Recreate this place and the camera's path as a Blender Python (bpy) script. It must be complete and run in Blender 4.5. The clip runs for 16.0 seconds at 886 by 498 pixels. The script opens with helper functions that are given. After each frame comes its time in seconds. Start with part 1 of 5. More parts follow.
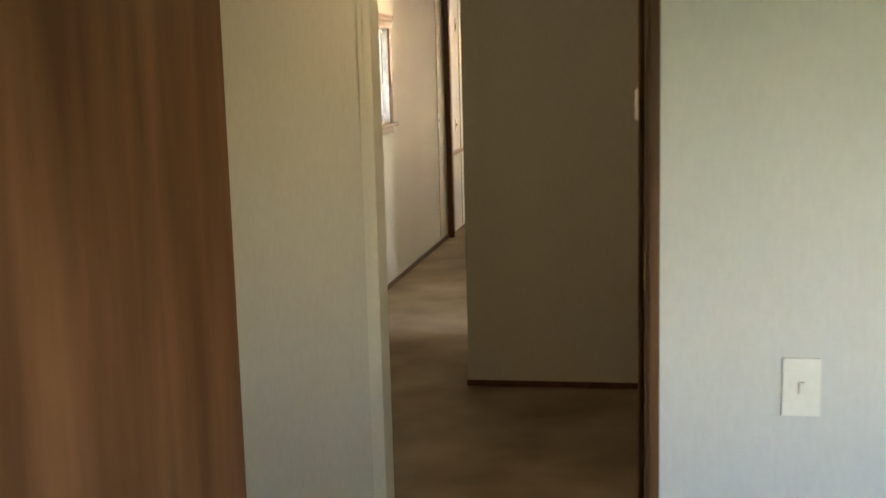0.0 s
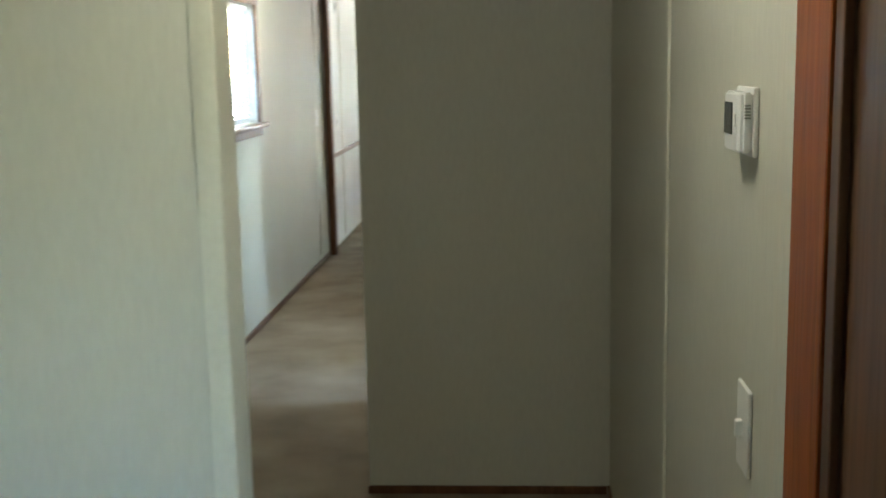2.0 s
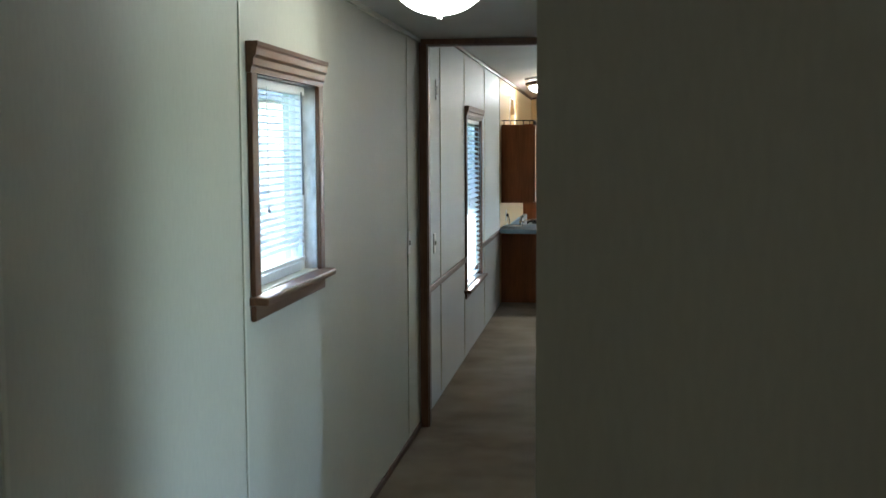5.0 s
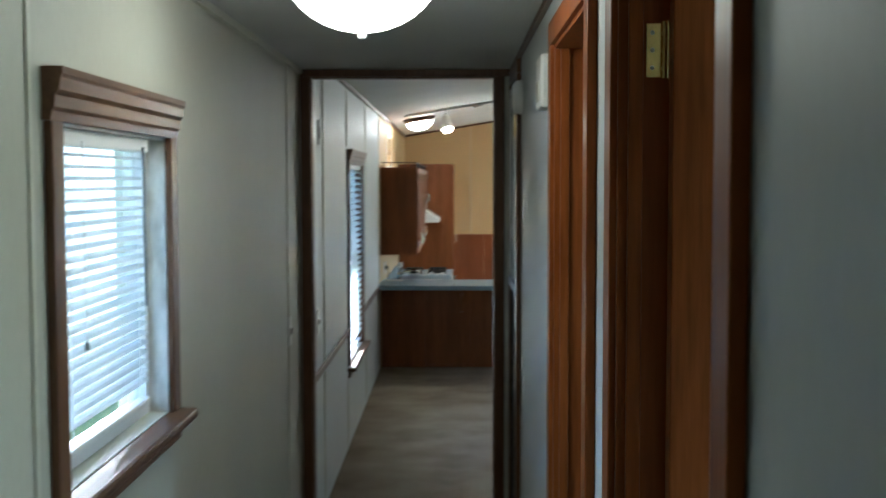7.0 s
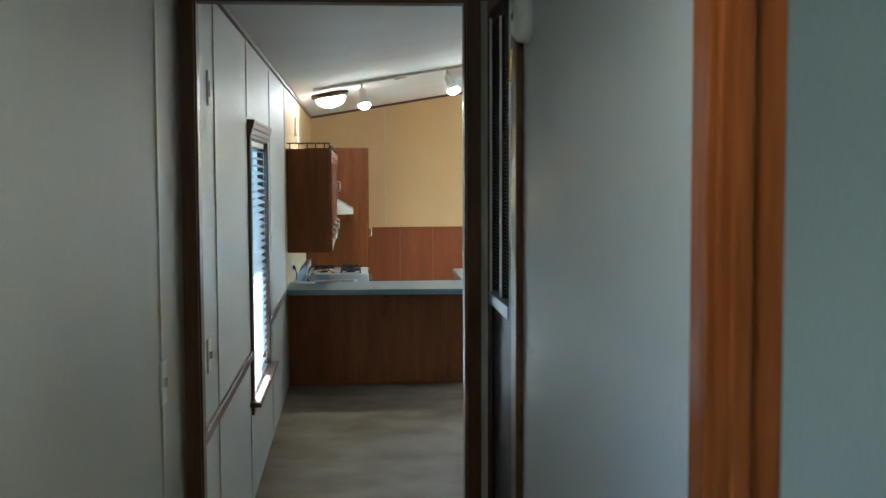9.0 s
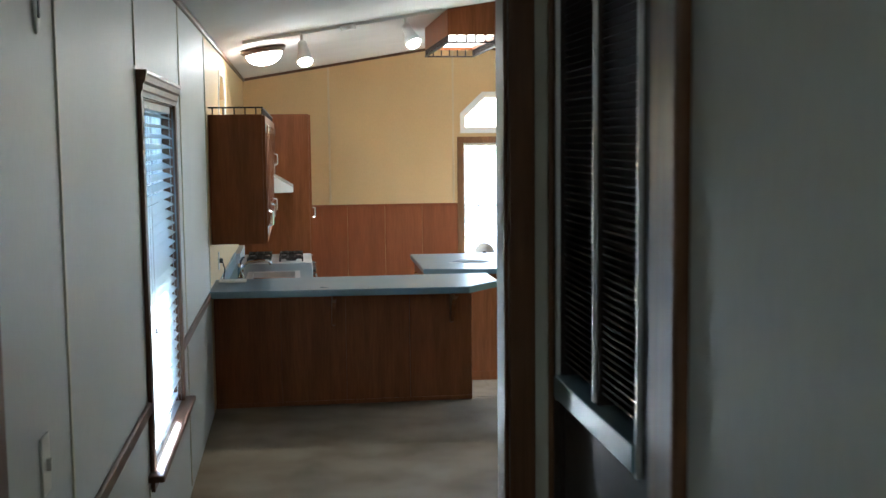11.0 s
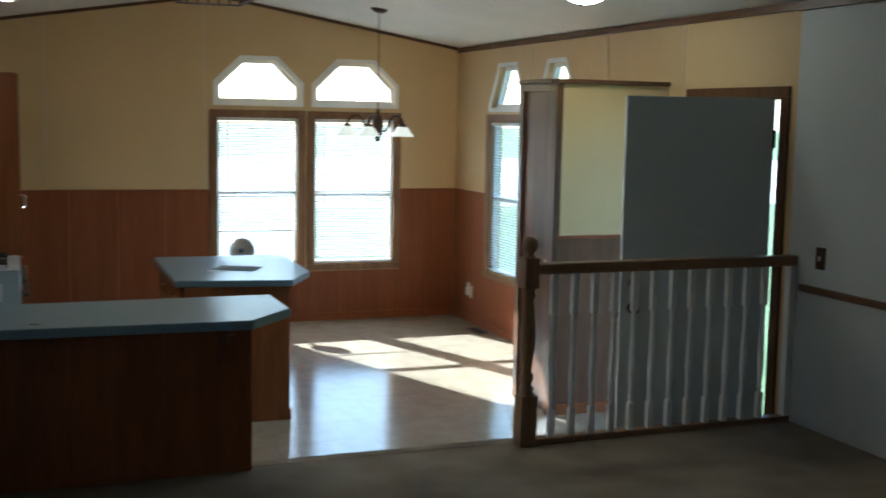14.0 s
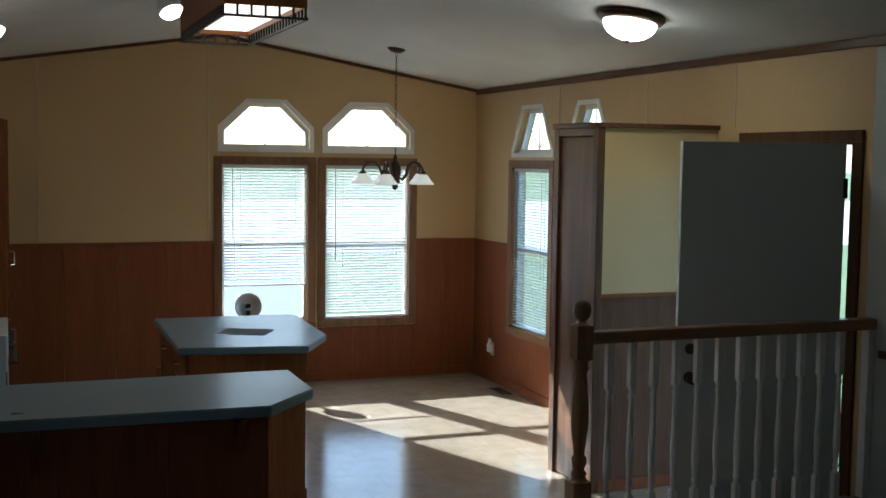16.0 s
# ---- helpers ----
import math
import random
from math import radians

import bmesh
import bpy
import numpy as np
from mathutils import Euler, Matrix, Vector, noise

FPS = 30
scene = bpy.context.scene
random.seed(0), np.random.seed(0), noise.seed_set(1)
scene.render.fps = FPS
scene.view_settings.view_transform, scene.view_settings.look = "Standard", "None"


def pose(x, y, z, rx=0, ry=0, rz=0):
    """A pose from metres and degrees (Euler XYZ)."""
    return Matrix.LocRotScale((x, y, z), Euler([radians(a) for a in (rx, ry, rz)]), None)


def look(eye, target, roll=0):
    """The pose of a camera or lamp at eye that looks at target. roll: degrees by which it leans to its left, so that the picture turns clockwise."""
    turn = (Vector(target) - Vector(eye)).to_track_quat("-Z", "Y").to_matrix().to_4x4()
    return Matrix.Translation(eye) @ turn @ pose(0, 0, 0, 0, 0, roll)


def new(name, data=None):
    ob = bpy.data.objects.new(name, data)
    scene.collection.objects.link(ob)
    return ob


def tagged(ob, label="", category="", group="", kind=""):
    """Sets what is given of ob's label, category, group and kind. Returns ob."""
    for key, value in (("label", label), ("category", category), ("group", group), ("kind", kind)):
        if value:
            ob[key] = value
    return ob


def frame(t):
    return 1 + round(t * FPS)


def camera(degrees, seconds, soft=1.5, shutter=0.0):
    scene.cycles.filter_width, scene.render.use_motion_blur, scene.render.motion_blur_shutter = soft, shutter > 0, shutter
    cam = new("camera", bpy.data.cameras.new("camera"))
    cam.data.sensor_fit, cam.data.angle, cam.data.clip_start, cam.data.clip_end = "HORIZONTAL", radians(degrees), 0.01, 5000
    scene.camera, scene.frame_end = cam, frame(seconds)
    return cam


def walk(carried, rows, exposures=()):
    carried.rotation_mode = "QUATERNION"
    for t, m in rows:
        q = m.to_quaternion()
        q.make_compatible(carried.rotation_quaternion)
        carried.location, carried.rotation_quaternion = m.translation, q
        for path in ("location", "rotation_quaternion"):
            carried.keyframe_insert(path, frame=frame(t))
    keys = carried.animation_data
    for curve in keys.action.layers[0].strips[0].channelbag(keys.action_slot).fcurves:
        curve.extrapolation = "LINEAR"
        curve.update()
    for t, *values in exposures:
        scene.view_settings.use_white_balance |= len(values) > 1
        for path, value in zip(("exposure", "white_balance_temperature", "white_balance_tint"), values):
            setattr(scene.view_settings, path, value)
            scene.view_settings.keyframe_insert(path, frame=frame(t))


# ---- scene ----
cam = camera(43.0, 16.0, soft=1.5, shutter=0.5)
EXPOSURES = [(0, 5.15, 8200, 20), (0.5, 5.4, 6900, 14), (1.5, 5.65, 5800, 8), (2.5, 5.65, 5250, 1), (3, 5.5, 5250, 2), (4, 4.9, 5250, 6), (6.5, 3.85, 5100, 2), (7.2, 4.1, 5100, 2), (8, 4.15, 5050, 0), (10.4, 4.45, 5050, 2), (11, 4.2, 5100, 4), (12, 4.05, 5200, 4), (12.5, 3.6, 5050, -1), (13, 3.1, 5050, -3), (14, 2.6, 5100, -2), (15.4, 2.3, 5350, 2), (16, 1.95, 5300, 3)]
PATH = [
    (0, (1.735, -5.22, 1.45), (1.388, -3.273, 1.148), -1.5),
    (0.5, (1.609, -4.839, 1.438), (1.271, -2.901, 1.077), -0.3),
    (1, (1.486, -4.443, 1.453), (1.286, -2.486, 1.091), -1.3),
    (1.5, (1.482, -4.054, 1.433), (1.228, -2.093, 1.135), -1.7),
    (2, (1.43, -3.75, 1.45), (1.304, -1.781, 1.125), -1.2),
    (2.5, (1.378, -3.379, 1.466), (1.363, -1.401, 1.174), -1.3),
    (3, (1.322, -2.971, 1.407), (1.192, -1.004, 1.073), -3.4),
    (3.5, (1.31, -2.558, 1.457), (1.068, -0.603, 1.112), -1.6),
    (4, (1.204, -2.12, 1.497), (0.922, -0.15, 1.255), -0.3),
    (6.5, (0.783, -0.429, 1.671), (0.578, 1.554, 1.522), -1.6),
    (7, (0.678, -0.102, 1.692), (0.656, 1.894, 1.57), -0.1),
    (7.5, (0.541, 0.183, 1.72), (0.645, 2.179, 1.645), -0.6),
    (8, (0.497, 0.537, 1.688), (0.641, 2.527, 1.547), -0.4),
    (10.5, (0.541, 2.734, 1.62), (0.715, 4.722, 1.488), -0.2),
    (11, (0.517, 3.063, 1.646), (0.775, 5.037, 1.452), -0.6),
    (11.5, (0.537, 3.472, 1.634), (0.729, 5.457, 1.49), -2.0),
    (12, (0.509, 3.777, 1.625), (0.728, 5.75, 1.379), 0.0),
    (12.5, (0.462, 4.102, 1.642), (0.875, 6.043, 1.391), 0.1),
    (13, (0.492, 4.405, 1.624), (0.986, 6.32, 1.345), 0.4),
    (13.5, (0.532, 4.705, 1.615), (1.085, 6.608, 1.343), 0.8),
    (14, (0.588, 5.004, 1.631), (1.306, 6.857, 1.4), 1.1),
    (14.5, (0.518, 5.214, 1.642), (1.339, 7.022, 1.4), 1.0),
    (15, (0.536, 5.389, 1.647), (1.311, 7.218, 1.415), 0.3),
    (15.5, (0.617, 5.575, 1.663), (1.34, 7.435, 1.529), 0.5),
    (16, (0.651, 5.682, 1.665), (1.373, 7.54, 1.507), 0.8),
]
walk(cam, [(t, look(eye, target, roll)) for t, eye, target, roll in PATH], EXPOSURES)

# ---- light ----
world = bpy.data.worlds.new("world")
scene.world = world
world.use_nodes = True
sky = world.node_tree.nodes.new("ShaderNodeTexSky")
sky.sky_type, sky.sun_disc = "NISHITA", False
sky.sun_elevation, sky.sun_rotation = radians(26.6), radians(-20.6)
bg = world.node_tree.nodes["Background"]
bg.inputs["Strength"].default_value = 0.15
world.node_tree.links.new(sky.outputs[0], bg.inputs["Color"])
sun = new("sun", bpy.data.lights.new("sun", "SUN"))
sun.data.energy, sun.data.angle, sun.data.color = 5.0, radians(0.5), (1, 0.94, 0.85)
sun.matrix_world = look((0, 30, 20), (0.6335, 30 - 1.685, 20 - 0.9014))

# Fill lamps at assumed openings out of view, brightening bedroom, doorway and side rooms.
for spot, way, size, watts, tone in (
        ((3.3, -6.74, 1.32), (1.9, -2, 1.1), (0.9, 0.8), 0.035, (1.0, 0.93, 0.84)),
        ((4.64, -4.6, 1.35), (0, -4.2, 1.1), (0.7, 0.8), 0.024, (0.60, 0.84, 1.0)),
        ((4.64, 0.85, 1.3), (1.2, 1.4, 1.1), (1.3, 1.1), 1.1, (1.0, 0.96, 0.90)),
        ((4.64, 3.1, 1.3), (0.93, 2.3, 0.8), (0.5, 0.75), 0.9, (0.82, 0.93, 1.0))):
    win = new("unseen_opening_fill", bpy.data.lights.new("unseen_opening_fill", "AREA"))
    win.data.shape, win.data.size, win.data.size_y = "RECTANGLE", *size
    win.data.energy, win.data.color = watts, tone
    win.matrix_world = look(spot, way)


# ---- materials ----
def mat(name, a, b=None, scale=6.0, rough=0.6, bump=0.0, fine=60.0, stretch=(1, 1, 1), metal=0.0, glow=None, each=0.0, spec=0.5):
    """Two tones mixed by broad and fine noise, with a fine relief."""
    m = bpy.data.materials.new(name)
    m.use_nodes = True
    nt = m.node_tree
    nodes, link = nt.nodes, nt.links.new
    sh = nodes["Principled BSDF"]
    sh.inputs["Roughness"].default_value = rough
    sh.inputs["Metallic"].default_value = metal
    sh.inputs["Specular IOR Level"].default_value = spec
    if glow:
        sh.inputs["Emission Color"].default_value = (*glow[:3], 1)
        sh.inputs["Emission Strength"].default_value = glow[3]
    if b is None:
        sh.inputs["Base Color"].default_value = (*a, 1)
        return m
    co = nodes.new("ShaderNodeTexCoord")
    mp = nodes.new("ShaderNodeMapping")
    mp.inputs["Scale"].default_value = stretch
    link(co.outputs["Object"], mp.inputs["Vector"])
    big = nodes.new("ShaderNodeTexNoise")
    big.inputs["Scale"].default_value, big.inputs["Detail"].default_value = scale, 4
    small = nodes.new("ShaderNodeTexNoise")
    small.inputs["Scale"].default_value, small.inputs["Detail"].default_value = fine, 3
    link(mp.outputs[0], big.inputs["Vector"])
    link(mp.outputs[0], small.inputs["Vector"])
    mixf = nodes.new("ShaderNodeMath")
    mixf.operation = "MULTIPLY_ADD"
    link(small.outputs["Fac"], mixf.inputs[0])
    mixf.inputs[1].default_value = 0.45
    half = nodes.new("ShaderNodeMath")
    half.operation = "MULTIPLY"
    half.inputs[1].default_value = 0.55
    link(big.outputs["Fac"], half.inputs[0])
    link(half.outputs[0], mixf.inputs[2])
    ramp = nodes.new("ShaderNodeValToRGB")
    ramp.color_ramp.elements[0].position, ramp.color_ramp.elements[0].color = 0.36, (*a, 1)
    ramp.color_ramp.elements[1].position, ramp.color_ramp.elements[1].color = 0.64, (*b, 1)
    link(mixf.outputs[0], ramp.inputs[0])
    out = ramp.outputs[0]
    if each:
        info = nodes.new("ShaderNodeObjectInfo")
        hsv = nodes.new("ShaderNodeHueSaturation")
        rng = nodes.new("ShaderNodeMapRange")
        rng.inputs["To Min"].default_value, rng.inputs["To Max"].default_value = 1 - each, 1 + each
        link(info.outputs["Random"], rng.inputs["Value"])
        link(rng.outputs[0], hsv.inputs["Value"])
        link(out, hsv.inputs["Color"])
        out = hsv.outputs[0]
    link(out, sh.inputs["Base Color"])
    rr = nodes.new("ShaderNodeMapRange")
    rr.inputs["To Min"].default_value, rr.inputs["To Max"].default_value = max(rough - 0.08, 0.03), min(rough + 0.1, 1)
    link(big.outputs["Fac"], rr.inputs["Value"])
    link(rr.outputs[0], sh.inputs["Roughness"])
    if bump:
        bp = nodes.new("ShaderNodeBump")
        bp.inputs["Strength"].default_value, bp.inputs["Distance"].default_value = bump, 0.004
        link(small.outputs["Fac"], bp.inputs["Height"])
        link(bp.outputs[0], sh.inputs["Normal"])
    return m


def wood(name, a, b, rough=0.4, grain="z", each=0.0, spec=0.3):
    st = {"z": (9, 9, 0.7), "y": (9, 0.7, 9), "x": (0.7, 9, 9)}[grain]
    return mat(name, a, b, 1.6, rough, 0.12, 9.0, st, each=each, spec=spec)


BOARD = mat("vinyl_wall_board", (0.52, 0.505, 0.42), (0.575, 0.56, 0.468), 1.2, 0.55, 0.05, 45, (2.2, 2.2, 0.5))
BOARD_W = mat("pale_wall_board", (0.54, 0.55, 0.535), (0.59, 0.60, 0.585), 1.2, 0.5, 0.05, 45, (2.2, 2.2, 0.5))
YELLOW = mat("yellow_wall_board", (0.60, 0.422, 0.205), (0.65, 0.465, 0.235), 1.2, 0.6, 0.06, 50, (2, 2, 0.6))
BATTEN = mat("batten_vinyl", (0.60, 0.585, 0.48), (0.66, 0.64, 0.53), 3, 0.4)
BATTEN_Y = mat("batten_yellow", (0.58, 0.45, 0.26), (0.64, 0.51, 0.31), 3, 0.45)
TRIM = wood("trim_oak", (0.075, 0.034, 0.015), (0.155, 0.074, 0.034), 0.36)
TRIM_H = wood("trim_oak_level", (0.085, 0.040, 0.018), (0.165, 0.082, 0.040), 0.34, "y")
CASE_OAK = wood("golden_oak_casing", (0.17, 0.082, 0.034), (0.29, 0.155, 0.072), 0.4)
CASE_OAK_H = wood("golden_oak_casing_level", (0.17, 0.082, 0.034), (0.29, 0.155, 0.072), 0.4, "y")
JAMB = wood("jamb_red_oak", (0.18, 0.048, 0.010), (0.35, 0.104, 0.023), 0.38, spec=0.14)
DOORWOOD = mat("door_veneer", (0.085, 0.036, 0.015), (0.225, 0.105, 0.05), 0.8, 0.36, 0.06, 3.0, (4.5, 4.5, 0.45), spec=0.2)
CAB = wood("cabinet_laminate", (0.165, 0.053, 0.0165), (0.26, 0.09, 0.029), 0.42, spec=0.18)
WAINS = wood("wainscot_laminate", (0.21, 0.068, 0.025), (0.27, 0.092, 0.036), 0.45, spec=0.15)
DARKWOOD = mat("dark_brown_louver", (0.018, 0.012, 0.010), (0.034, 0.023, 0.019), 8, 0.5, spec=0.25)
CLOSETWOOD = wood("closet_laminate", (0.12, 0.056, 0.032), (0.18, 0.088, 0.05), 0.45, spec=0.15)
RAILWOOD = wood("rail_oak", (0.20, 0.11, 0.055), (0.31, 0.18, 0.095), 0.45, "x")
NEWELWOOD = wood("newel_oak", (0.20, 0.11, 0.055), (0.31, 0.18, 0.095), 0.45)
WHITE = mat("white_paint", (0.74, 0.74, 0.72), (0.80, 0.80, 0.78), 5, 0.4)
WVINYL = mat("white_vinyl_frame", (0.78, 0.78, 0.77), (0.84, 0.84, 0.83), 5, 0.35)
DOORPAINT = mat("door_grey_white", (0.48, 0.52, 0.52), (0.54, 0.58, 0.58), 2, 0.4, 0.05, 80)
SLAT = mat("blind_slat_white", (0.80, 0.81, 0.80), (0.86, 0.87, 0.86), 9, 0.4)
CEIL = mat("ceiling_board", (0.70, 0.70, 0.68), (0.78, 0.78, 0.76), 2, 0.8, 0.5, 120)
CARPET = mat("beige_carpet", (0.16, 0.115, 0.066), (0.37, 0.30, 0.215), 2.4, 0.95, 0.9, 260)
COUNTER = mat("grey_laminate", (0.135, 0.20, 0.245), (0.155, 0.22, 0.265), 2.5, 0.30)
STEEL = mat("brushed_steel", (0.60, 0.60, 0.59), (0.70, 0.70, 0.69), 20, 0.46, 0.02, 200, metal=1.0)
SINKSTEEL = mat("dull_sink_steel", (0.42, 0.42, 0.41), (0.50, 0.50, 0.49), 20, 0.5, 0.02, 200, metal=0.5)
CHROME = mat("chrome", (0.75, 0.75, 0.75), rough=0.1, metal=1.0)
BRASS = mat("brass", (0.75, 0.55, 0.22), rough=0.22, metal=1.0)
IRON = mat("black_iron", (0.015, 0.014, 0.013), (0.03, 0.028, 0.025), 12, 0.5)
BRONZE = mat("dark_bronze", (0.06, 0.03, 0.018), (0.10, 0.05, 0.03), 9, 0.4, metal=0.6)
ENAMEL = mat("white_enamel", (0.76, 0.77, 0.76), (0.80, 0.81, 0.80), 6, 0.2)
PLASTIC = mat("ivory_plastic", (0.72, 0.71, 0.66), (0.77, 0.76, 0.71), 7, 0.35)
DISPLAY = mat("dark_display", (0.05, 0.055, 0.05), rough=0.25)
GREYPLASTIC = mat("grey_display", (0.16, 0.17, 0.15), rough=0.3)
DOME = mat("lit_opal_glass", (0.9, 0.88, 0.82), rough=0.3, glow=(1, 0.88, 0.70, 4.2))
HALLDOME = mat("lit_hall_glass", (0.9, 0.88, 0.82), rough=0.3, glow=(1, 0.88, 0.66, 0.8))
# Glow of the added lobby lamp, set to brighten the lobby walls.
LOBBYFILL = mat("lobby_fill_glass", (0.9, 0.88, 0.82), rough=0.3, glow=(1, 0.84, 0.60, 0.55))
BULB = mat("lit_bulb", (0.9, 0.9, 0.85), rough=0.3, glow=(1, 0.88, 0.70, 16.0))
PANELGLOW = mat("lit_diffuser", (0.9, 0.88, 0.82), rough=0.4, glow=(1, 0.86, 0.66, 0.45))
SHADE = mat("frosted_shade", (0.85, 0.82, 0.74), rough=0.35, glow=(1, 0.9, 0.72, 0.12))
FILM = mat("dusty_window_film", (0.40, 0.38, 0.34), (0.72, 0.70, 0.66), 11, 0.35, 0.3, 40, (1, 1, 0.5))
CLEARBAR = mat("smoky_plastic", (0.20, 0.21, 0.21), rough=0.25)
PAPER = mat("paper_sheet", (0.17, 0.20, 0.22), (0.22, 0.25, 0.27), 5, 0.8, spec=0.1)
GRASS = mat("lawn_grass", (0.05, 0.09, 0.025), (0.10, 0.15, 0.045), 0.4, 0.95, 0.6, 12)
CONCRETE = mat("concrete_drive", (0.36, 0.37, 0.37), (0.45, 0.46, 0.46), 0.5, 0.85, 0.2, 20)
DRIVE = mat("grey_paving", (0.13, 0.145, 0.165), (0.19, 0.205, 0.225), 0.5, 0.85, 0.2, 20)
SIDING = mat("white_siding", (0.62, 0.66, 0.68), (0.70, 0.73, 0.74), 0.8, 0.5)
ROOF = mat("grey_shingle", (0.10, 0.10, 0.11), (0.17, 0.17, 0.18), 2, 0.9, 0.5, 30)
DARKGLASS = mat("far_window", (0.03, 0.04, 0.05), rough=0.08)
BARK = mat("tree_bark", (0.16, 0.13, 0.10), (0.26, 0.22, 0.17), 4, 0.9, 0.6, 20)
LEAF = mat("tree_leaf", (0.045, 0.085, 0.02), (0.10, 0.15, 0.04), 3, 0.6)

GLASS = bpy.data.materials.new("window_glass")
GLASS.use_nodes = True
_g = GLASS.node_tree.nodes["Principled BSDF"]
_g.inputs["Transmission Weight"].default_value, _g.inputs["Roughness"].default_value = 1.0, 0.0
_g.inputs["IOR"].default_value = 1.03

SLAT_THIN = mat("thin_blind_slat", (0.80, 0.82, 0.82), (0.86, 0.88, 0.88), 9, 0.45)
_nt = SLAT_THIN.node_tree
_tl, _mx = _nt.nodes.new("ShaderNodeBsdfTranslucent"), _nt.nodes.new("ShaderNodeMixShader")
_tl.inputs["Color"].default_value = (0.80, 0.86, 0.88, 1)
_mx.inputs[0].default_value = 0.45
_nt.links.new(_nt.nodes["Principled BSDF"].outputs[0], _mx.inputs[1])
_nt.links.new(_tl.outputs[0], _mx.inputs[2])
_nt.links.new(_mx.outputs[0], _nt.nodes["Material Output"].inputs["Surface"])


def vinyl_tile():
    m = bpy.data.materials.new("vinyl_floor_tile")
    m.use_nodes = True
    nodes, link = m.node_tree.nodes, m.node_tree.links.new
    sh = nodes["Principled BSDF"]
    co = nodes.new("ShaderNodeTexCoord")
    br = nodes.new("ShaderNodeTexBrick")
    br.inputs["Scale"].default_value = 3.3
    br.inputs["Brick Width"].default_value, br.inputs["Row Height"].default_value = 1.0, 1.0
    br.inputs["Mortar Size"].default_value, br.inputs["Mortar Smooth"].default_value = 0.02, 0.5
    br.inputs["Color1"].default_value, br.inputs["Color2"].default_value = (0.44, 0.37, 0.275, 1), (0.42, 0.352, 0.262, 1)
    br.inputs["Mortar"].default_value = (0.375, 0.315, 0.232, 1)
    ns = nodes.new("ShaderNodeTexNoise")
    ns.inputs["Scale"].default_value, ns.inputs["Detail"].default_value = 9, 6
    mx = nodes.new("ShaderNodeMix")
    mx.data_type, mx.blend_type = "RGBA", "MULTIPLY"
    mx.inputs[0].default_value = 0.5
    rp = nodes.new("ShaderNodeValToRGB")
    rp.color_ramp.elements[0].position, rp.color_ramp.elements[0].color = 0.3, (0.62, 0.6, 0.56, 1)
    rp.color_ramp.elements[1].position = 0.7
    link(co.outputs["Object"], br.inputs["Vector"])
    link(co.outputs["Object"], ns.inputs["Vector"])
    link(ns.outputs["Fac"], rp.inputs[0])
    link(br.outputs["Color"], mx.inputs[6])
    link(rp.outputs[0], mx.inputs[7])
    link(mx.outputs[2], sh.inputs["Base Color"])
    sh.inputs["Roughness"].default_value = 0.16
    sh.inputs["IOR"].default_value = 1.62
    bp = nodes.new("ShaderNodeBump")
    bp.inputs["Strength"].default_value, bp.inputs["Distance"].default_value = 0.12, 0.003
    link(ns.outputs["Fac"], bp.inputs["Height"])
    link(bp.outputs[0], sh.inputs["Normal"])
    return m


VINYL = vinyl_tile()


# ---- mesh helpers ----
def thing(name, loc, label="", category="", kind="", group=""):
    ob = new(name)
    ob.location = loc
    ob.empty_display_size = 0.1
    return tagged(ob, label, category, group, kind)


def mesh_of(name, bm, material):
    bmesh.ops.recalc_face_normals(bm, faces=bm.faces)
    me = bpy.data.meshes.new(name)
    bm.to_mesh(me)
    bm.free()
    me.materials.append(material)
    return me


def smooth(ob):
    ob.data.polygons.foreach_set("use_smooth", [True] * len(ob.data.polygons))
    return ob


def part(name, bm, material, parent=None, label="", shiny=False):
    """One mesh in world coordinates, under a thing or a part."""
    ob = new(name, mesh_of(name, bm, material))
    if parent is not None:
        ob.parent = parent
        base = parent
        while base.parent is not None:
            base = base.parent
        ob.matrix_parent_inverse = Matrix.Translation(-base.location) if base is parent else Matrix.Identity(4)
    if shiny:
        smooth(ob)
    return tagged(ob, label)


def shared(name, me, m, parent, label=""):
    ob = new(name, me)
    ob.matrix_basis = m
    ob.parent = parent
    base = parent
    while base.parent is not None:
        base = base.parent
    ob.matrix_parent_inverse = Matrix.Translation(-base.location) if base is parent else Matrix.Identity(4)
    return tagged(ob, label)


def bx(x0, y0, z0, x1, y1, z1, bev=0.0, bm=None, m=None):
    bm = bm or bmesh.new()
    r = bmesh.ops.create_cube(bm, size=1, matrix=Matrix.LocRotScale(((x0 + x1) / 2, (y0 + y1) / 2, (z0 + z1) / 2), None,
                                                                       (abs(x1 - x0), abs(y1 - y0), abs(z1 - z0))))
    vs = r["verts"]
    if bev:
        es = list({e for v in vs for e in v.link_edges})
        out = bmesh.ops.bevel(bm, geom=es, offset=bev, segments=2, affect="EDGES", profile=0.6)
        vs = list({v for f in out["faces"] for v in f.verts} | {v for v in vs if v.is_valid})
    if m is not None:
        bmesh.ops.transform(bm, matrix=m, verts=vs)
    return bm


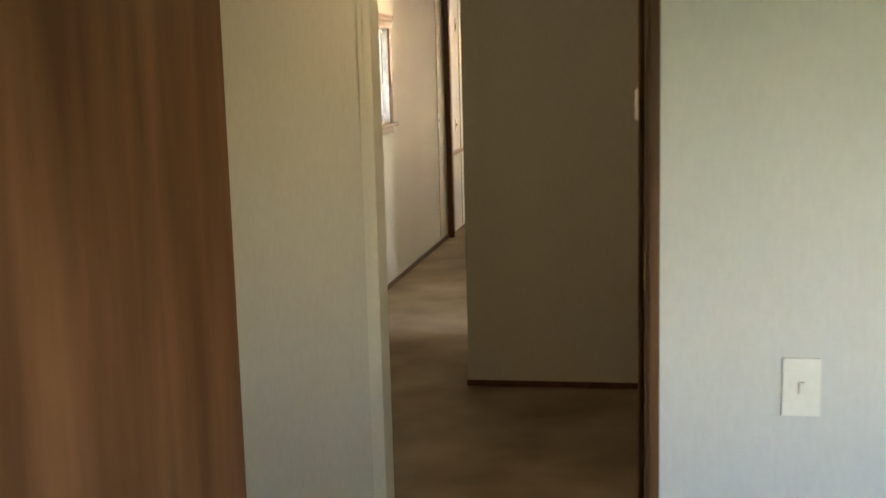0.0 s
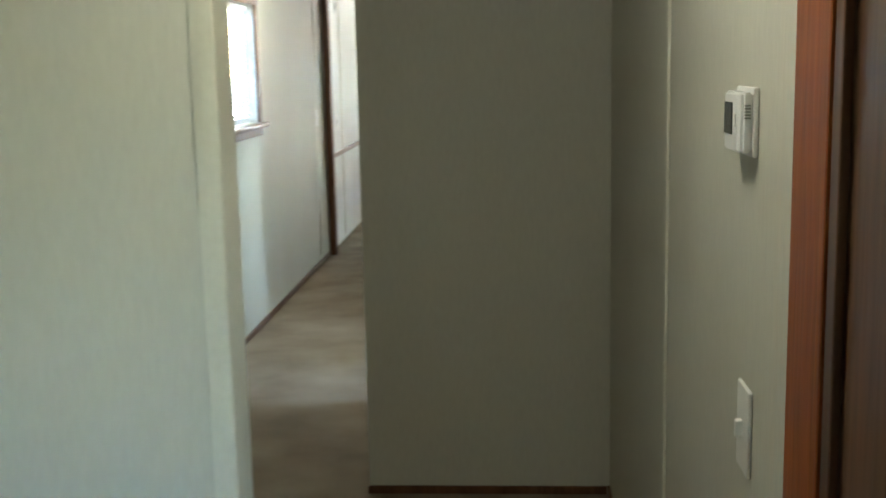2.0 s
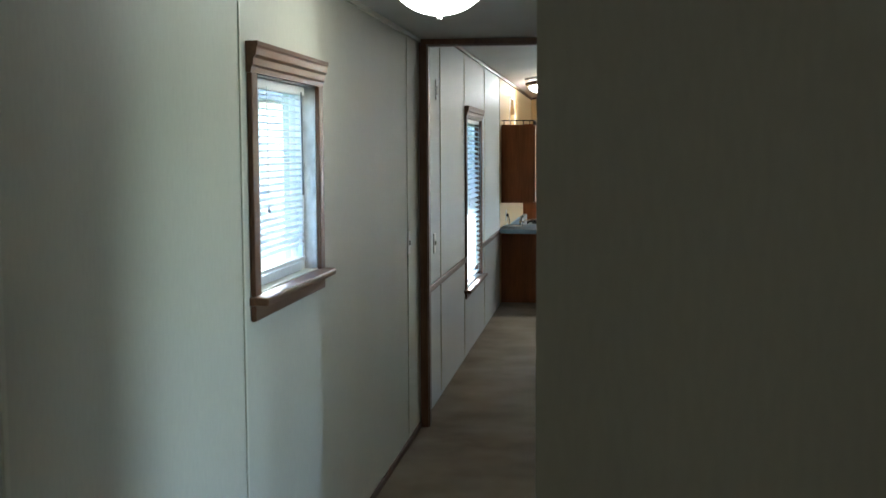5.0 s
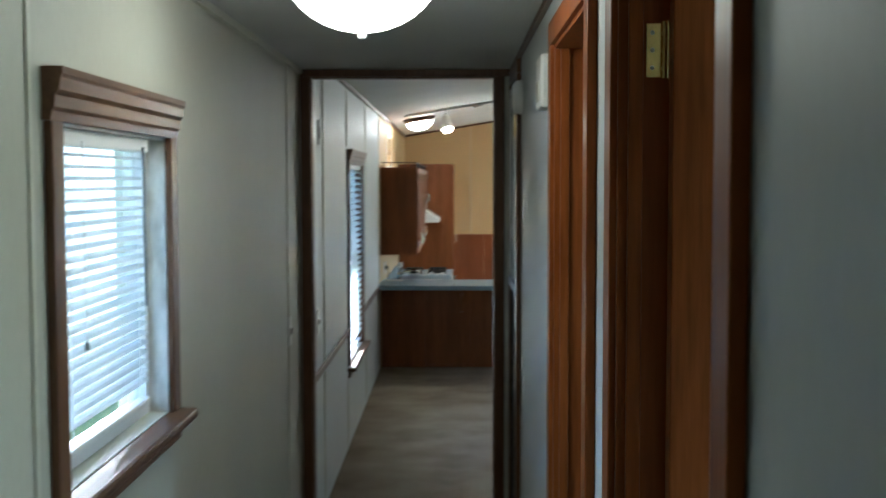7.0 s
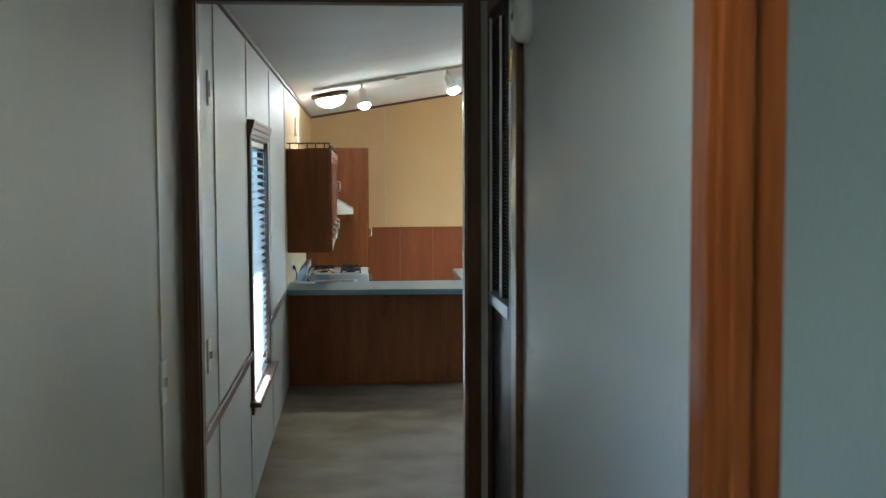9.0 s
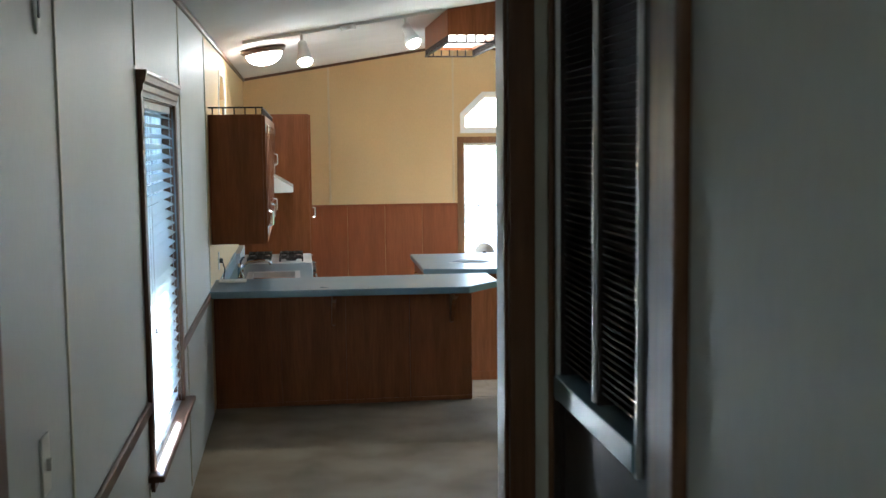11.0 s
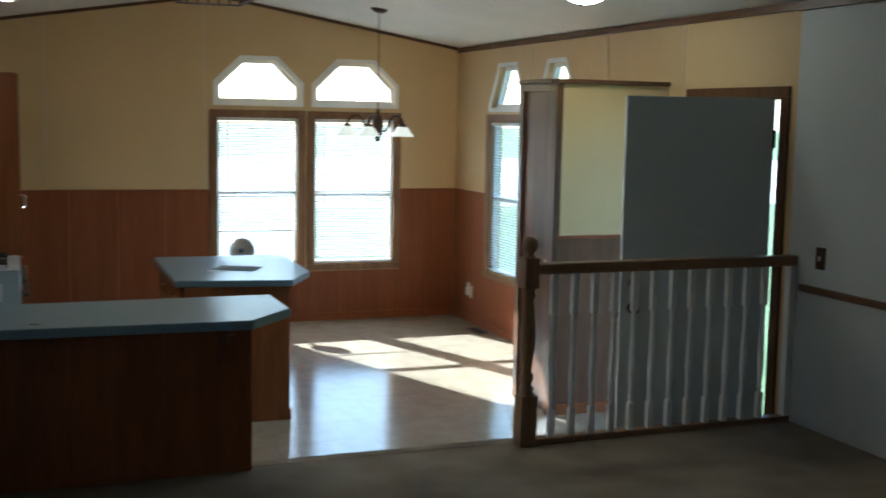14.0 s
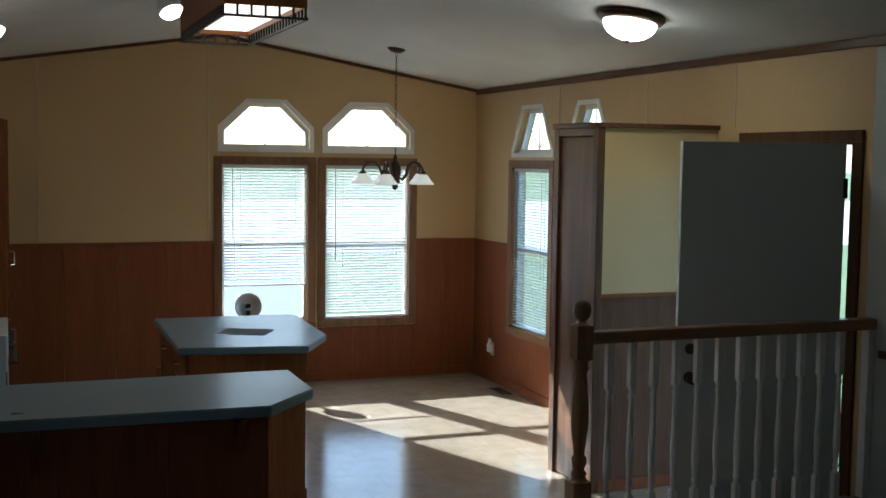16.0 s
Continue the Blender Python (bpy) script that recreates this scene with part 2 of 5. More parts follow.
def prism(pts, lo, hi, axis="z", bev=0.0, bm=None):
    """A polygon pushed along an axis. pts are (x, y) for z, (x, z) for y, (y, z) for x."""
    bm = bm or bmesh.new()
    at = {"z": lambda p, h: (p[0], p[1], h), "y": lambda p, h: (p[0], h, p[1]), "x": lambda p, h: (h, p[0], p[1])}[axis]
    a = [bm.verts.new(at(p, lo)) for p in pts]
    b = [bm.verts.new(at(p, hi)) for p in pts]
    n = len(pts)
    fs = [bm.faces.new(a), bm.faces.new(b[::-1])]
    fs += [bm.faces.new((a[i], b[i], b[(i + 1) % n], a[(i + 1) % n])) for i in range(n)]
    if bev:
        bmesh.ops.recalc_face_normals(bm, faces=fs)
        bmesh.ops.bevel(bm, geom=list({e for f in fs for e in f.edges}), offset=bev, segments=2, affect="EDGES")
    return bm


def lathe(profile, centre=(0, 0, 0), seg=24, m=None, bm=None):
    """Turn a profile of (radius, height) round the z axis."""
    bm = bm or bmesh.new()
    rings = []
    for r, z in profile:
        if r < 1e-5:
            rings.append([bm.verts.new((0, 0, z))])
        else:
            rings.append([bm.verts.new((r * math.cos(2 * math.pi * k / seg), r * math.sin(2 * math.pi * k / seg), z)) for k in range(seg)])
    for a, b in zip(rings, rings[1:]):
        for k in range(seg):
            k2 = (k + 1) % seg
            if len(a) == 1 and len(b) == 1:
                continue
            if len(a) == 1:
                bm.faces.new((a[0], b[k], b[k2]))
            elif len(b) == 1:
                bm.faces.new((a[k], a[k2], b[0]))
            else:
                bm.faces.new((a[k], a[k2], b[k2], b[k]))
    mm = Matrix.Translation(centre) @ (m or Matrix.Identity(4))
    bmesh.ops.transform(bm, matrix=mm, verts=[v for r in rings for v in r])
    return bm


def tube(points, radius, seg=10, bm=None):
    """A round bar along points."""
    bm = bm or bmesh.new()
    pts = [Vector(p) for p in points]
    rings = []
    for i, p in enumerate(pts):
        d = (pts[min(i + 1, len(pts) - 1)] - pts[max(i - 1, 0)]).normalized()
        u = d.orthogonal().normalized() if i == 0 else (u - d * u.dot(d)).normalized()
        w = d.cross(u)
        rings.append([bm.verts.new(p + radius * (math.cos(2 * math.pi * k / seg) * u + math.sin(2 * math.pi * k / seg) * w)) for k in range(seg)])
    for a, b in zip(rings, rings[1:]):
        for k in range(seg):
            bm.faces.new((a[k], a[(k + 1) % seg], b[(k + 1) % seg], b[k]))
    bm.faces.new(rings[0][::-1])
    bm.faces.new(rings[-1])
    return bm


def slab(axis, at, thick, u0, u1, z0, z1, holes=(), cut=0.0):
    """A wall across an axis from at to at + thick; holes are (u0, u1, z0, z1, corner), corner cuts off the hole's upper corners."""
    bm = bmesh.new()
    us = sorted({u0, u1, *[h[0] for h in holes], *[h[1] for h in holes]})
    zs = sorted({z0, z1, *[h[2] for h in holes], *[h[3] for h in holes]})

    def add(a, b, c, d):
        if axis == "x":
            bx(at, a, c, at + thick, b, d, bm=bm)
        else:
            bx(a, at, c, b, at + thick, d, bm=bm)
    for a, b in zip(us, us[1:]):
        run = None
        for c, d in zip(zs, zs[1:]):
            open_ = any(h[0] <= a + 1e-6 and b <= h[1] + 1e-6 and h[2] <= c + 1e-6 and d <= h[3] + 1e-6 for h in holes)
            if open_:
                if run:
                    add(a, b, *run)
                run = None
            else:
                run = (run[0], d) if run else (c, d)
        if run:
            add(a, b, *run)
    for h in holes:
        if len(h) > 4:
            k, kz = h[4]
            for s, e in ((h[0], h[0] + k), (h[1], h[1] - k)):
                prism([(s, h[3] - kz), (s, h[3]), (e, h[3])], at, at + thick, axis, bm=bm)
    return bm


def structure(name, bm, material, label, category="wall"):
    ob = new(name, mesh_of(name, bm, material))
    return tagged(ob, label, category, kind="structure")


def strips(wall, name, boxes, material, label="", bev=0.002):
    for b in boxes:
        part(name, bx(*b, bev=bev), material, wall, label)


# ---- numbers of the plan ----
K = -0.258            # kitchen floor, one step down
XR, YB = 4.595, 15.04  # right and end wall faces
EAVE, RIDGE, XM = 2.295, 2.67, 2.30
XH = 0.93             # right face of the hall
HC = 2.175            # hall ceiling
SLOPE = (RIDGE - EAVE) / XM


def roof_z(x):
    return EAVE + SLOPE * x if x < XM else RIDGE - SLOPE * (x - XM)


# ---- floors and ceilings ----
structure("floor_carpet", bx(-0.1, -6.7, -0.12, XR + 0.1, 10.06, 0), CARPET, "worn beige carpet through hall and living room", "floor")
step = bx(-0.1, 10.06, K - 0.05, XR + 0.1, 10.17, 0.002)
bmesh.ops.bevel(step, geom=[e for e in step.edges if all(v.co.z > -0.01 and v.co.y > 10.1 for v in e.verts)], offset=0.035, segments=4, affect="EDGES")
structure("step_nosing", step, CARPET, "carpeted rounded nosing of the step down to the kitchen", "step")
structure("floor_vinyl", bx(-0.1, 10.17, K - 0.12, XR + 0.1, YB + 0.1, K), VINYL, "glossy beige stone-pattern vinyl floor of the kitchen", "floor")
cb = prism([(-0.1, EAVE - 0.1 * SLOPE), (XM, RIDGE), (XR + 0.1, RIDGE - SLOPE * (XR + 0.1 - XM)), (XR + 0.1, 2.9), (-0.1, 2.9)], 4.87, YB + 0.1, "y")
structure("ceiling", cb, CEIL, "white vaulted ceiling over living room and kitchen", "ceiling")
structure("ceiling_hall", bx(-0.1, -6.7, HC, XR + 0.1, 4.82, HC + 0.1), CEIL, "flat white ceiling of hall and bedroom", "ceiling")

# ---- outer left wall ----
W1 = (1.80, 2.525, 1.148, 1.792)
W2 = (6.99, 8.02, 0.52, 1.80)
W3 = (11.08, 11.78, 1.84, 2.12, (0.16, 0.16))
wall_left_hall = structure("wall_left_hall", slab("x", -0.12, 0.12, -6.7, 4.86, -0.05, HC, [W1]), BOARD, "cream vinyl-board outer wall of the hall")
wall_left_living = structure("wall_left_living", slab("x", -0.12, 0.12, 4.86, 9.86, -0.05, EAVE, [W2]), BOARD_W, "pale grey vinyl-board wall of the living room")
wall_left_kitchen = structure("wall_left_kitchen", slab("x", -0.12, 0.12, 9.86, YB + 0.1, K - 0.05, EAVE, [W3]), YELLOW, "yellow board wall behind the kitchen cabinets")
strips(wall_left_hall, "batten", [(0, y - 0.009, 0.06, 0.005, y + 0.009, HC - 0.02) for y in (-0.8, 0.375, 4.425)]
       + [(0, 1.675, 0.06, 0.005, 1.691, HC - 0.02)], BATTEN)
strips(wall_left_hall, "baseboard", [(0, -1.7, 0.002, 0.009, 4.80, 0.035)], TRIM_H)
strips(wall_left_hall, "cove_trim", [(0, -1.7, HC - 0.022, 0.016, 4.80, HC - 0.001)], BATTEN)
strips(wall_left_living, "batten", [(0, y - 0.009, 0.03, 0.005, y + 0.009, EAVE - 0.03) for y in (5.65, 8.36, 9.84)]
       + [(0, 6.90, 0.03, 0.005, 6.918, 0.47), (0, 6.90, 1.90, 0.005, 6.918, EAVE - 0.03)], BATTEN)
strips(wall_left_living, "dado_rail", [(0, 4.90, 0.725, 0.016, 6.93, 0.765), (0, 8.085, 0.725, 0.016, 9.84, 0.765)], TRIM_H, bev=0.006)
strips(wall_left_living, "cove_trim", [(0, 4.90, EAVE - 0.03, 0.02, 9.86, EAVE - 0.004)], TRIM_H, bev=0.005)
strips(wall_left_kitchen, "cove_trim", [(0, 9.86, EAVE - 0.03, 0.02, YB, EAVE - 0.004)], TRIM_H, bev=0.005)

# ---- end wall with twin windows ----
BA = (2.31, 3.05, 0.27, 1.61)
BB = (3.195, 3.965, 0.27, 1.61)
AA = (2.315, 3.06, 1.745, 2.115, (0.225, 0.215))
AB = (3.205, 3.965, 1.745, 2.115, (0.225, 0.215))
RA = (13.54, 14.24, 0.27, 1.61)
RB = (12.62, 13.30, 0.27, 1.61)
RAA = (13.54, 14.23, 1.73, 2.08, (0.18, 0.34))
RAB = (12.64, 13.27, 1.73, 2.08, (0.18, 0.34))
wall_end = structure("wall_end", slab("y", YB, 0.12, -0.1, XR + 0.1, K - 0.05, 2.75, [BA, BB, AA, AB]), YELLOW, "yellow board gable wall of the dining area")
strips(wall_end, "batten", [(x - 0.011, YB - 0.005, 0.96, x + 0.011, YB, roof_z(x) - 0.02) for x in (0.885, 2.205)], BATTEN_Y)
# wainscot sheets, with gaps at the joints
WZ = 0.945
def sheets(wall, cuts, lo, hi, axis, at, skip=()):
    for a, b in zip(cuts, cuts[1:]):
        zz = hi
        for s in skip:
            if a >= s[0] - 1e-3 and b <= s[1] + 1e-3:
                zz = s[2]
        if axis == "y":
            part("wainscot_panel", bx(a + 0.001, at - 0.007, lo, b - 0.001, at - 0.0005, zz, 0.0015), WAINS, wall)
        else:
            part("wainscot_panel", bx(at - 0.007, a + 0.001, lo, at - 0.0005, b - 0.001, zz, 0.0015), WAINS, wall)
sheets(wall_end, [0.0, 0.66, 1.06, 1.46, 1.86, 2.25, 2.65, 3.05, 3.45, 3.85, 4.02, 4.30, XR - 0.01], K, WZ, "y", YB, [(2.25, 4.02, 0.205)])
strips(wall_end, "wainscot_cap", [(0, YB - 0.018, WZ, 2.243, YB - 0.0005, WZ + 0.022), (4.032, YB - 0.018, WZ, XR - 0.01, YB - 0.0005, WZ + 0.022)], WAINS, bev=0.004)
strips(wall_end, "baseboard", [(0.7, YB - 0.02, K, XR - 0.01, YB - 0.008, K + 0.07)], WAINS, bev=0.003)
for x0, x1 in ((-0.05, XM), (XM, XR + 0.05)):
    za, zb = roof_z(x0), roof_z(x1)
    part("gable_trim", prism([(x0, za - 0.028), (x1, zb - 0.028), (x1, zb + 0.004), (x0, za + 0.004)], YB - 0.018, YB - 0.0005, "y"), TRIM, wall_end)

# ---- right wall with entrance door ----
DO = (10.18, 11.06, K, 1.79)
wall_right_living = structure("wall_right_living", slab("x", XR, 0.12, 4.9, 10.06, -0.05, EAVE), BOARD_W, "pale grey vinyl-board wall beside the rail")
wall_right_kitchen = structure("wall_right_kitchen", slab("x", XR, 0.12, 10.06, YB + 0.1, K - 0.05, EAVE, [DO, RA, RB, RAA, RAB]), YELLOW, "yellow board wall of the dining area and entry")
strips(wall_right_living, "dado_rail", [(XR - 0.018, 4.90, 0.735, XR - 0.0005, 9.95, 0.775)], TRIM_H, bev=0.006)
strips(wall_right_living, "cove_trim", [(XR - 0.02, 4.90, EAVE - 0.055, XR - 0.0005, 10.06, EAVE - 0.004)], TRIM_H, bev=0.005)
strips(wall_right_living, "batten", [(XR - 0.005, y - 0.009, 0.01, XR - 0.0005, y + 0.009, EAVE - 0.03) for y in (6.4, 7.62, 8.84)], BATTEN)
strips(wall_right_kitchen, "cove_trim", [(XR - 0.02, 10.06, EAVE - 0.05, XR - 0.0005, YB - 0.02, EAVE - 0.004)], TRIM_H, bev=0.005)
strips(wall_right_kitchen, "batten", [(XR - 0.005, y - 0.011, z0, XR - 0.0005, y + 0.011, EAVE - 0.03) for y, z0 in ((13.42, 1.70), (12.16, 1.90), (11.19, 1.87))], BATTEN_Y)
sheets(wall_right_kitchen, [11.90, 12.2, 12.55, 12.95, 13.42, 13.86, 14.31, 14.66, YB - 0.01], K, WZ, "x", XR, [(12.55, 14.31, 0.205)])
strips(wall_right_kitchen, "wainscot_cap", [(XR - 0.018, 14.31, WZ, XR - 0.0005, YB - 0.01, WZ + 0.022)], WAINS, bev=0.004)
strips(wall_right_kitchen, "baseboard", [(XR - 0.02, 11.90, K, XR - 0.008, YB - 0.02, K + 0.07)], WAINS, bev=0.003)
strips(wall_right_kitchen, "corner_trim", [(XR - 0.02, YB - 0.02, K + 0.07, XR - 0.0085, YB - 0.0085, WZ)], CASE_OAK, bev=0.003)


# Assumed overhang, out of view, that keeps direct sun off the left-hand blinds.
structure("eave", bx(-0.9, -6.8, 2.33, -0.1, 15.1, 2.38), WHITE, "unseen overhang added to shade the left windows", "eave")

# ---- windows ----
def mini_blind(parent, axis, at, u0, u1, z0, z1, pitch, depth, tilt, side, slat=SLAT):
    """Head rail, slats on one shared mesh, bottom rail, cords. side: where the room is along the axis."""
    w = u1 - u0

    def rail(name, a, b, d, mm=WVINYL):
        if axis == "y":
            return part(name, bx(u0, at - d, a, u1, at + d, b, 0.004), mm, parent)
        return part(name, bx(at - d, u0, a, at + d, u1, b, 0.004), mm, parent)
    rail("head_rail", z1 - 0.03, z1, 0.016)
    rail("bottom_rail", z0, z0 + 0.014, 0.012)
    bm = bmesh.new()
    for i in range(4):
        y = -depth / 2 + depth * i / 3
        h = 0.0022 * (1 - (2 * i / 3 - 1) ** 2)
        for t in (0, 0.0007):
            bm.verts.new((-w / 2 + 0.003, y, h + t)), bm.verts.new((w / 2 - 0.003, y, h + t))
    bm.verts.ensure_lookup_table()
    v = bm.verts
    for i in range(3):
        a, b = 4 * i, 4 * (i + 1)
        bm.faces.new((v[a], v[a + 1], v[b + 1], v[b]))
        bm.faces.new((v[a + 2], v[b + 2], v[b + 3], v[a + 3]))
    bm.faces.new((v[0], v[2], v[3], v[1]))
    bm.faces.new((v[12], v[13], v[15], v[14]))
    me = mesh_of("slat", bm, slat)
    n = int((z1 - 0.04 - z0 - 0.02) / pitch)
    for i in range(n):
        z = z1 - 0.045 - i * pitch
        if axis == "y":
            m = pose((u0 + u1) / 2, at, z, tilt + random.uniform(-1.5, 1.5))
        else:
            m = pose(at, (u0 + u1) / 2, z, tilt + random.uniform(-1.5, 1.5), 0, 90)
        shared("slat", me, m, parent)
    for k in (0.14, 0.86):
        u = u0 + w * k
        d = depth * 0.5 + 0.002
        for s in (-d, d):
            p = (u, at + s) if axis == "y" else (at + s, u)
            part("cord", tube([(p[0], p[1], z1 - 0.03), (p[0], p[1], z0 + 0.01)], 0.0012, 5), WVINYL, parent)
    inward = side * (depth * 0.5 + 0.008)

    def hang(name, u, lo, r, mm):
        p = (u, at + inward) if axis == "y" else (at + inward, u)
        return part(name, tube([(p[0], p[1], z1 - 0.02), (p[0] + 0.002, p[1], lo)], r, 6), mm, parent), p
    hang("tilt_wand", u0 + 0.085 if axis == "y" else u1 - 0.06, z1 - 0.62 * (z1 - z0), 0.0035, CLEARBAR)
    cord, p = hang("lift_cord", u0 + 0.15, z0 + 0.35 * (z1 - z0), 0.0015, WVINYL)
    part("tassel", lathe([(0, 0.0), (0.003, -0.002), (0.005, -0.016), (0.004, -0.02), (0, -0.02)], (p[0] + 0.002, p[1], z0 + 0.35 * (z1 - z0)), 8), CLEARBAR, cord)


def sash_window(name, axis, inner, hole, label, out=1, rail_z=None, arch=False):
    """Vinyl frame, meeting rail and panes set in the hole. inner: the wall's room face; out: the way to the outside."""
    u0, u1, z0, z1 = hole[:4]
    loc = ((u0 + u1) / 2, inner + 0.06 * out, z0) if axis == "y" else (inner + 0.06 * out, (u0 + u1) / 2, z0)
    win = thing(name, loc, label, "window", "structure")
    a, b = sorted((inner + 0.045 * out, inner + 0.085 * out))
    g = inner + 0.065 * out
    f = 0.03
    if arch:
        k, kz = hole[4]
        def poly(i):
            s = i * 0.6
            return [(u0 + i, z0 + i), (u1 - i, z0 + i), (u1 - i, z1 - kz - s), (u1 - k - s, z1 - i), (u0 + k + s, z1 - i), (u0 + i, z1 - kz - s)]
        P, Q = poly(0.0), poly(f)
        bm = bmesh.new()
        for i in range(6):
            j = (i + 1) % 6
            prism([P[i], P[j], Q[j], Q[i]], a, b, axis, bm=bm)
        part("window_frame", bm, WVINYL, win)
        lip = bmesh.new()
        P2 = poly(-0.035)
        l0, l1 = sorted((inner - 0.008 * out, inner + 0.002 * out))
        for i in range(6):
            j = (i + 1) % 6
            prism([P2[i], P2[j], P[j], P[i]], l0, l1, axis, bm=lip)
        part("window_casing", lip, WVINYL, win)
        cx = (u0 + u1) / 2
        for tx, tz in ((cx, z1 - f), (u0 + k * 0.8, z1 - 0.10), (u1 - k * 0.8, z1 - 0.10)):
            p0, p1 = ((cx, g, z0 + f), (tx, g, tz)) if axis == "y" else ((g, cx, z0 + f), (g, tx, tz))
            part("muntin", tube([p0, p1], 0.005, 6), WVINYL, win)
        pane = prism(Q, g - 0.002, g + 0.002, axis)
    else:
        bm = slab(axis, a, b - a, u0, u1, z0, z1, [(u0 + f, u1 - f, z0 + f, z1 - f)])
        part("window_frame", bm, WVINYL, win)
        if rail_z:
            if axis == "y":
                part("meeting_rail", bx(u0 + f, a - 0.004, rail_z - 0.02, u1 - f, b + 0.004, rail_z + 0.02, 0.004), WVINYL, win)
            else:
                part("meeting_rail", bx(a - 0.004, u0 + f, rail_z - 0.02, b + 0.004, u1 - f, rail_z + 0.02, 0.004), WVINYL, win)
        pane = prism([(u0 + f, z0 + f), (u1 - f, z0 + f), (u1 - f, z1 - f), (u0 + f, z1 - f)], g - 0.002, g + 0.002, axis)
    p = part("pane", pane, GLASS, win)
    p.visible_shadow = False
    return win


def casing(win, axis, inner, hole, width, out, crown=False, sill=True, material=None, horn=0.05, top=None, inside=None):
    """Wooden casing on the room side, lining the hole, with a sill or an apron."""
    u0, u1, z0, z1 = hole[:4]
    mm = material or TRIM
    t0, t1 = sorted((inner - 0.016 * out, inner - 0.0005 * out))

    def piece(name, a, b, c, d, e0=t0, e1=t1, bev=0.004, m2=mm):
        if axis == "y":
            return part(name, bx(a, e0, c, b, e1, d, bev), m2, win)
        return part(name, bx(e0, a, c, e1, b, d, bev), m2, win)
    piece("side_casing", u0 - width, u0 + 0.004, z0 - 0.002, z1)
    piece("side_casing", u1 - 0.004, u1 + width, z0 - 0.002, z1)
    l0, l1 = sorted((inner, inner + 0.045 * out))
    piece("lining", u0 + 0.0005, u0 + 0.006, z0, z1, l0, l1, 0, inside or mm)
    piece("lining", u1 - 0.006, u1 - 0.0005, z0, z1, l0, l1, 0, inside or mm)
    piece("lining", u0 + 0.006, u1 - 0.006, z1 - 0.006, z1 - 0.0005, l0, l1, 0, inside or mm)
    if crown:
        prof = [(0.0, 0.0), (0.014, 0.0), (0.017, 0.016), (0.021, 0.022), (0.023, 0.042), (0.030, 0.05), (0.033, 0.07), (0.036, 0.076), (0.036, 0.088), (0.0, 0.088)]
        pts = [(inner - 0.0005 * out - out * d, z1 + h) for d, h in prof]
        bm = prism([(p[0], p[1]) for p in pts], u0 - width - 0.004, u1 + width + 0.004, "x" if axis == "y" else "y")
        part("crown_moulding", bm, TRIM_H if axis == "x" else mm, win)
    else:
        piece("head_casing", u0 - width, u1 + width, z1, z1 + (top or width))
    if sill:
        s0, s1 = sorted((inner - 0.055 * out, inner + 0.045 * out))
        piece("window_sill", u0 - width - horn, u1 + width + horn, z0 - 0.028, z0 - 0.003, s0, s1, 0.008, TRIM_H if axis == "x" else mm)
        piece("apron", u0 - width, u1 + width, z0 - 0.075, z0 - 0.028, t0, t1, 0.005, TRIM_H if axis == "x" else mm)


window_1 = sash_window("window_1", "x", 0, W1, "hall window with oak casing and white slatted blind", -1)
casing(window_1, "x", 0, W1, 0.055, -1, crown=True, horn=0.008, inside=FILM)
b1 = thing("slatted_blind", (-0.03, 2.155, 1.18), "white slatted blind with open slats in the hall window", "blind")
mini_blind(b1, "x", -0.026, 1.808, 2.42, 1.19, 1.785, 0.0215, 0.025, 16, 1, SLAT_THIN)
window_2 = sash_window("window_2", "x", 0, W2, "tall living room window with oak casing and blind", -1, 1.16)
casing(window_2, "x", 0, W2, 0.055, -1, crown=True)
b2 = thing("slatted_blind", (-0.03, 7.5, 0.54), "white wide-slat blind with tilted slats in the living room window", "blind")
mini_blind(b2, "x", -0.022, 7.005, 8.005, 0.545, 1.795, 0.040, 0.046, 24, 1, SLAT_THIN)
sash_window("window_3", "x", 0, W3, "small clipped-corner window above the kitchen cabinets", -1, arch=True)
window_4 = sash_window("window_4", "y", YB, BA, "dining window with oak casing, blind partly raised", 1, 0.94)
window_5 = sash_window("window_5", "y", YB, BB, "dining window with oak casing, blind fully lowered", 1, 0.92)
for w, h in ((window_4, BA), (window_5, BB)):
    casing(w, "y", YB, h, 0.064, 1, sill=False, top=0.062, material=CASE_OAK)
    part("sill_casing", bx(h[0] - 0.064, YB - 0.02, h[2] - 0.06, h[1] + 0.064, YB - 0.0005, h[2] - 0.003, 0.004), CASE_OAK, w)
    part("sill_board", bx(h[0] + 0.006, YB - 0.018, h[2] - 0.0005, h[1] - 0.006, YB + 0.045, h[2] + 0.008, 0.002), CASE_OAK, w)
sash_window("window_6", "y", YB, AA, "clipped-corner transom window in white vinyl frame", 1, arch=True)
sash_window("window_7", "y", YB, AB, "clipped-corner transom window in white vinyl frame", 1, arch=True)
window_8 = sash_window("window_8", "x", XR, RA, "dining side window with oak casing and lowered blind", 1, 0.93)
window_9 = sash_window("window_9", "x", XR, RB, "side window beside the closet with lowered blind", 1, 0.93)
for w, h in ((window_8, RA), (window_9, RB)):
    casing(w, "x", XR, h, 0.06, 1, sill=False, top=0.062, material=CASE_OAK)
    part("sill_casing", bx(XR - 0.02, h[0] - 0.06, h[2] - 0.06, XR - 0.0005, h[1] + 0.06, h[2] - 0.003, 0.004), CASE_OAK_H, w)
sash_window("window_10", "x", XR, RAA, "clipped-corner transom window in white vinyl frame", 1, arch=True)
sash_window("window_11", "x", XR, RAB, "clipped-corner transom window in white vinyl frame", 1, arch=True)
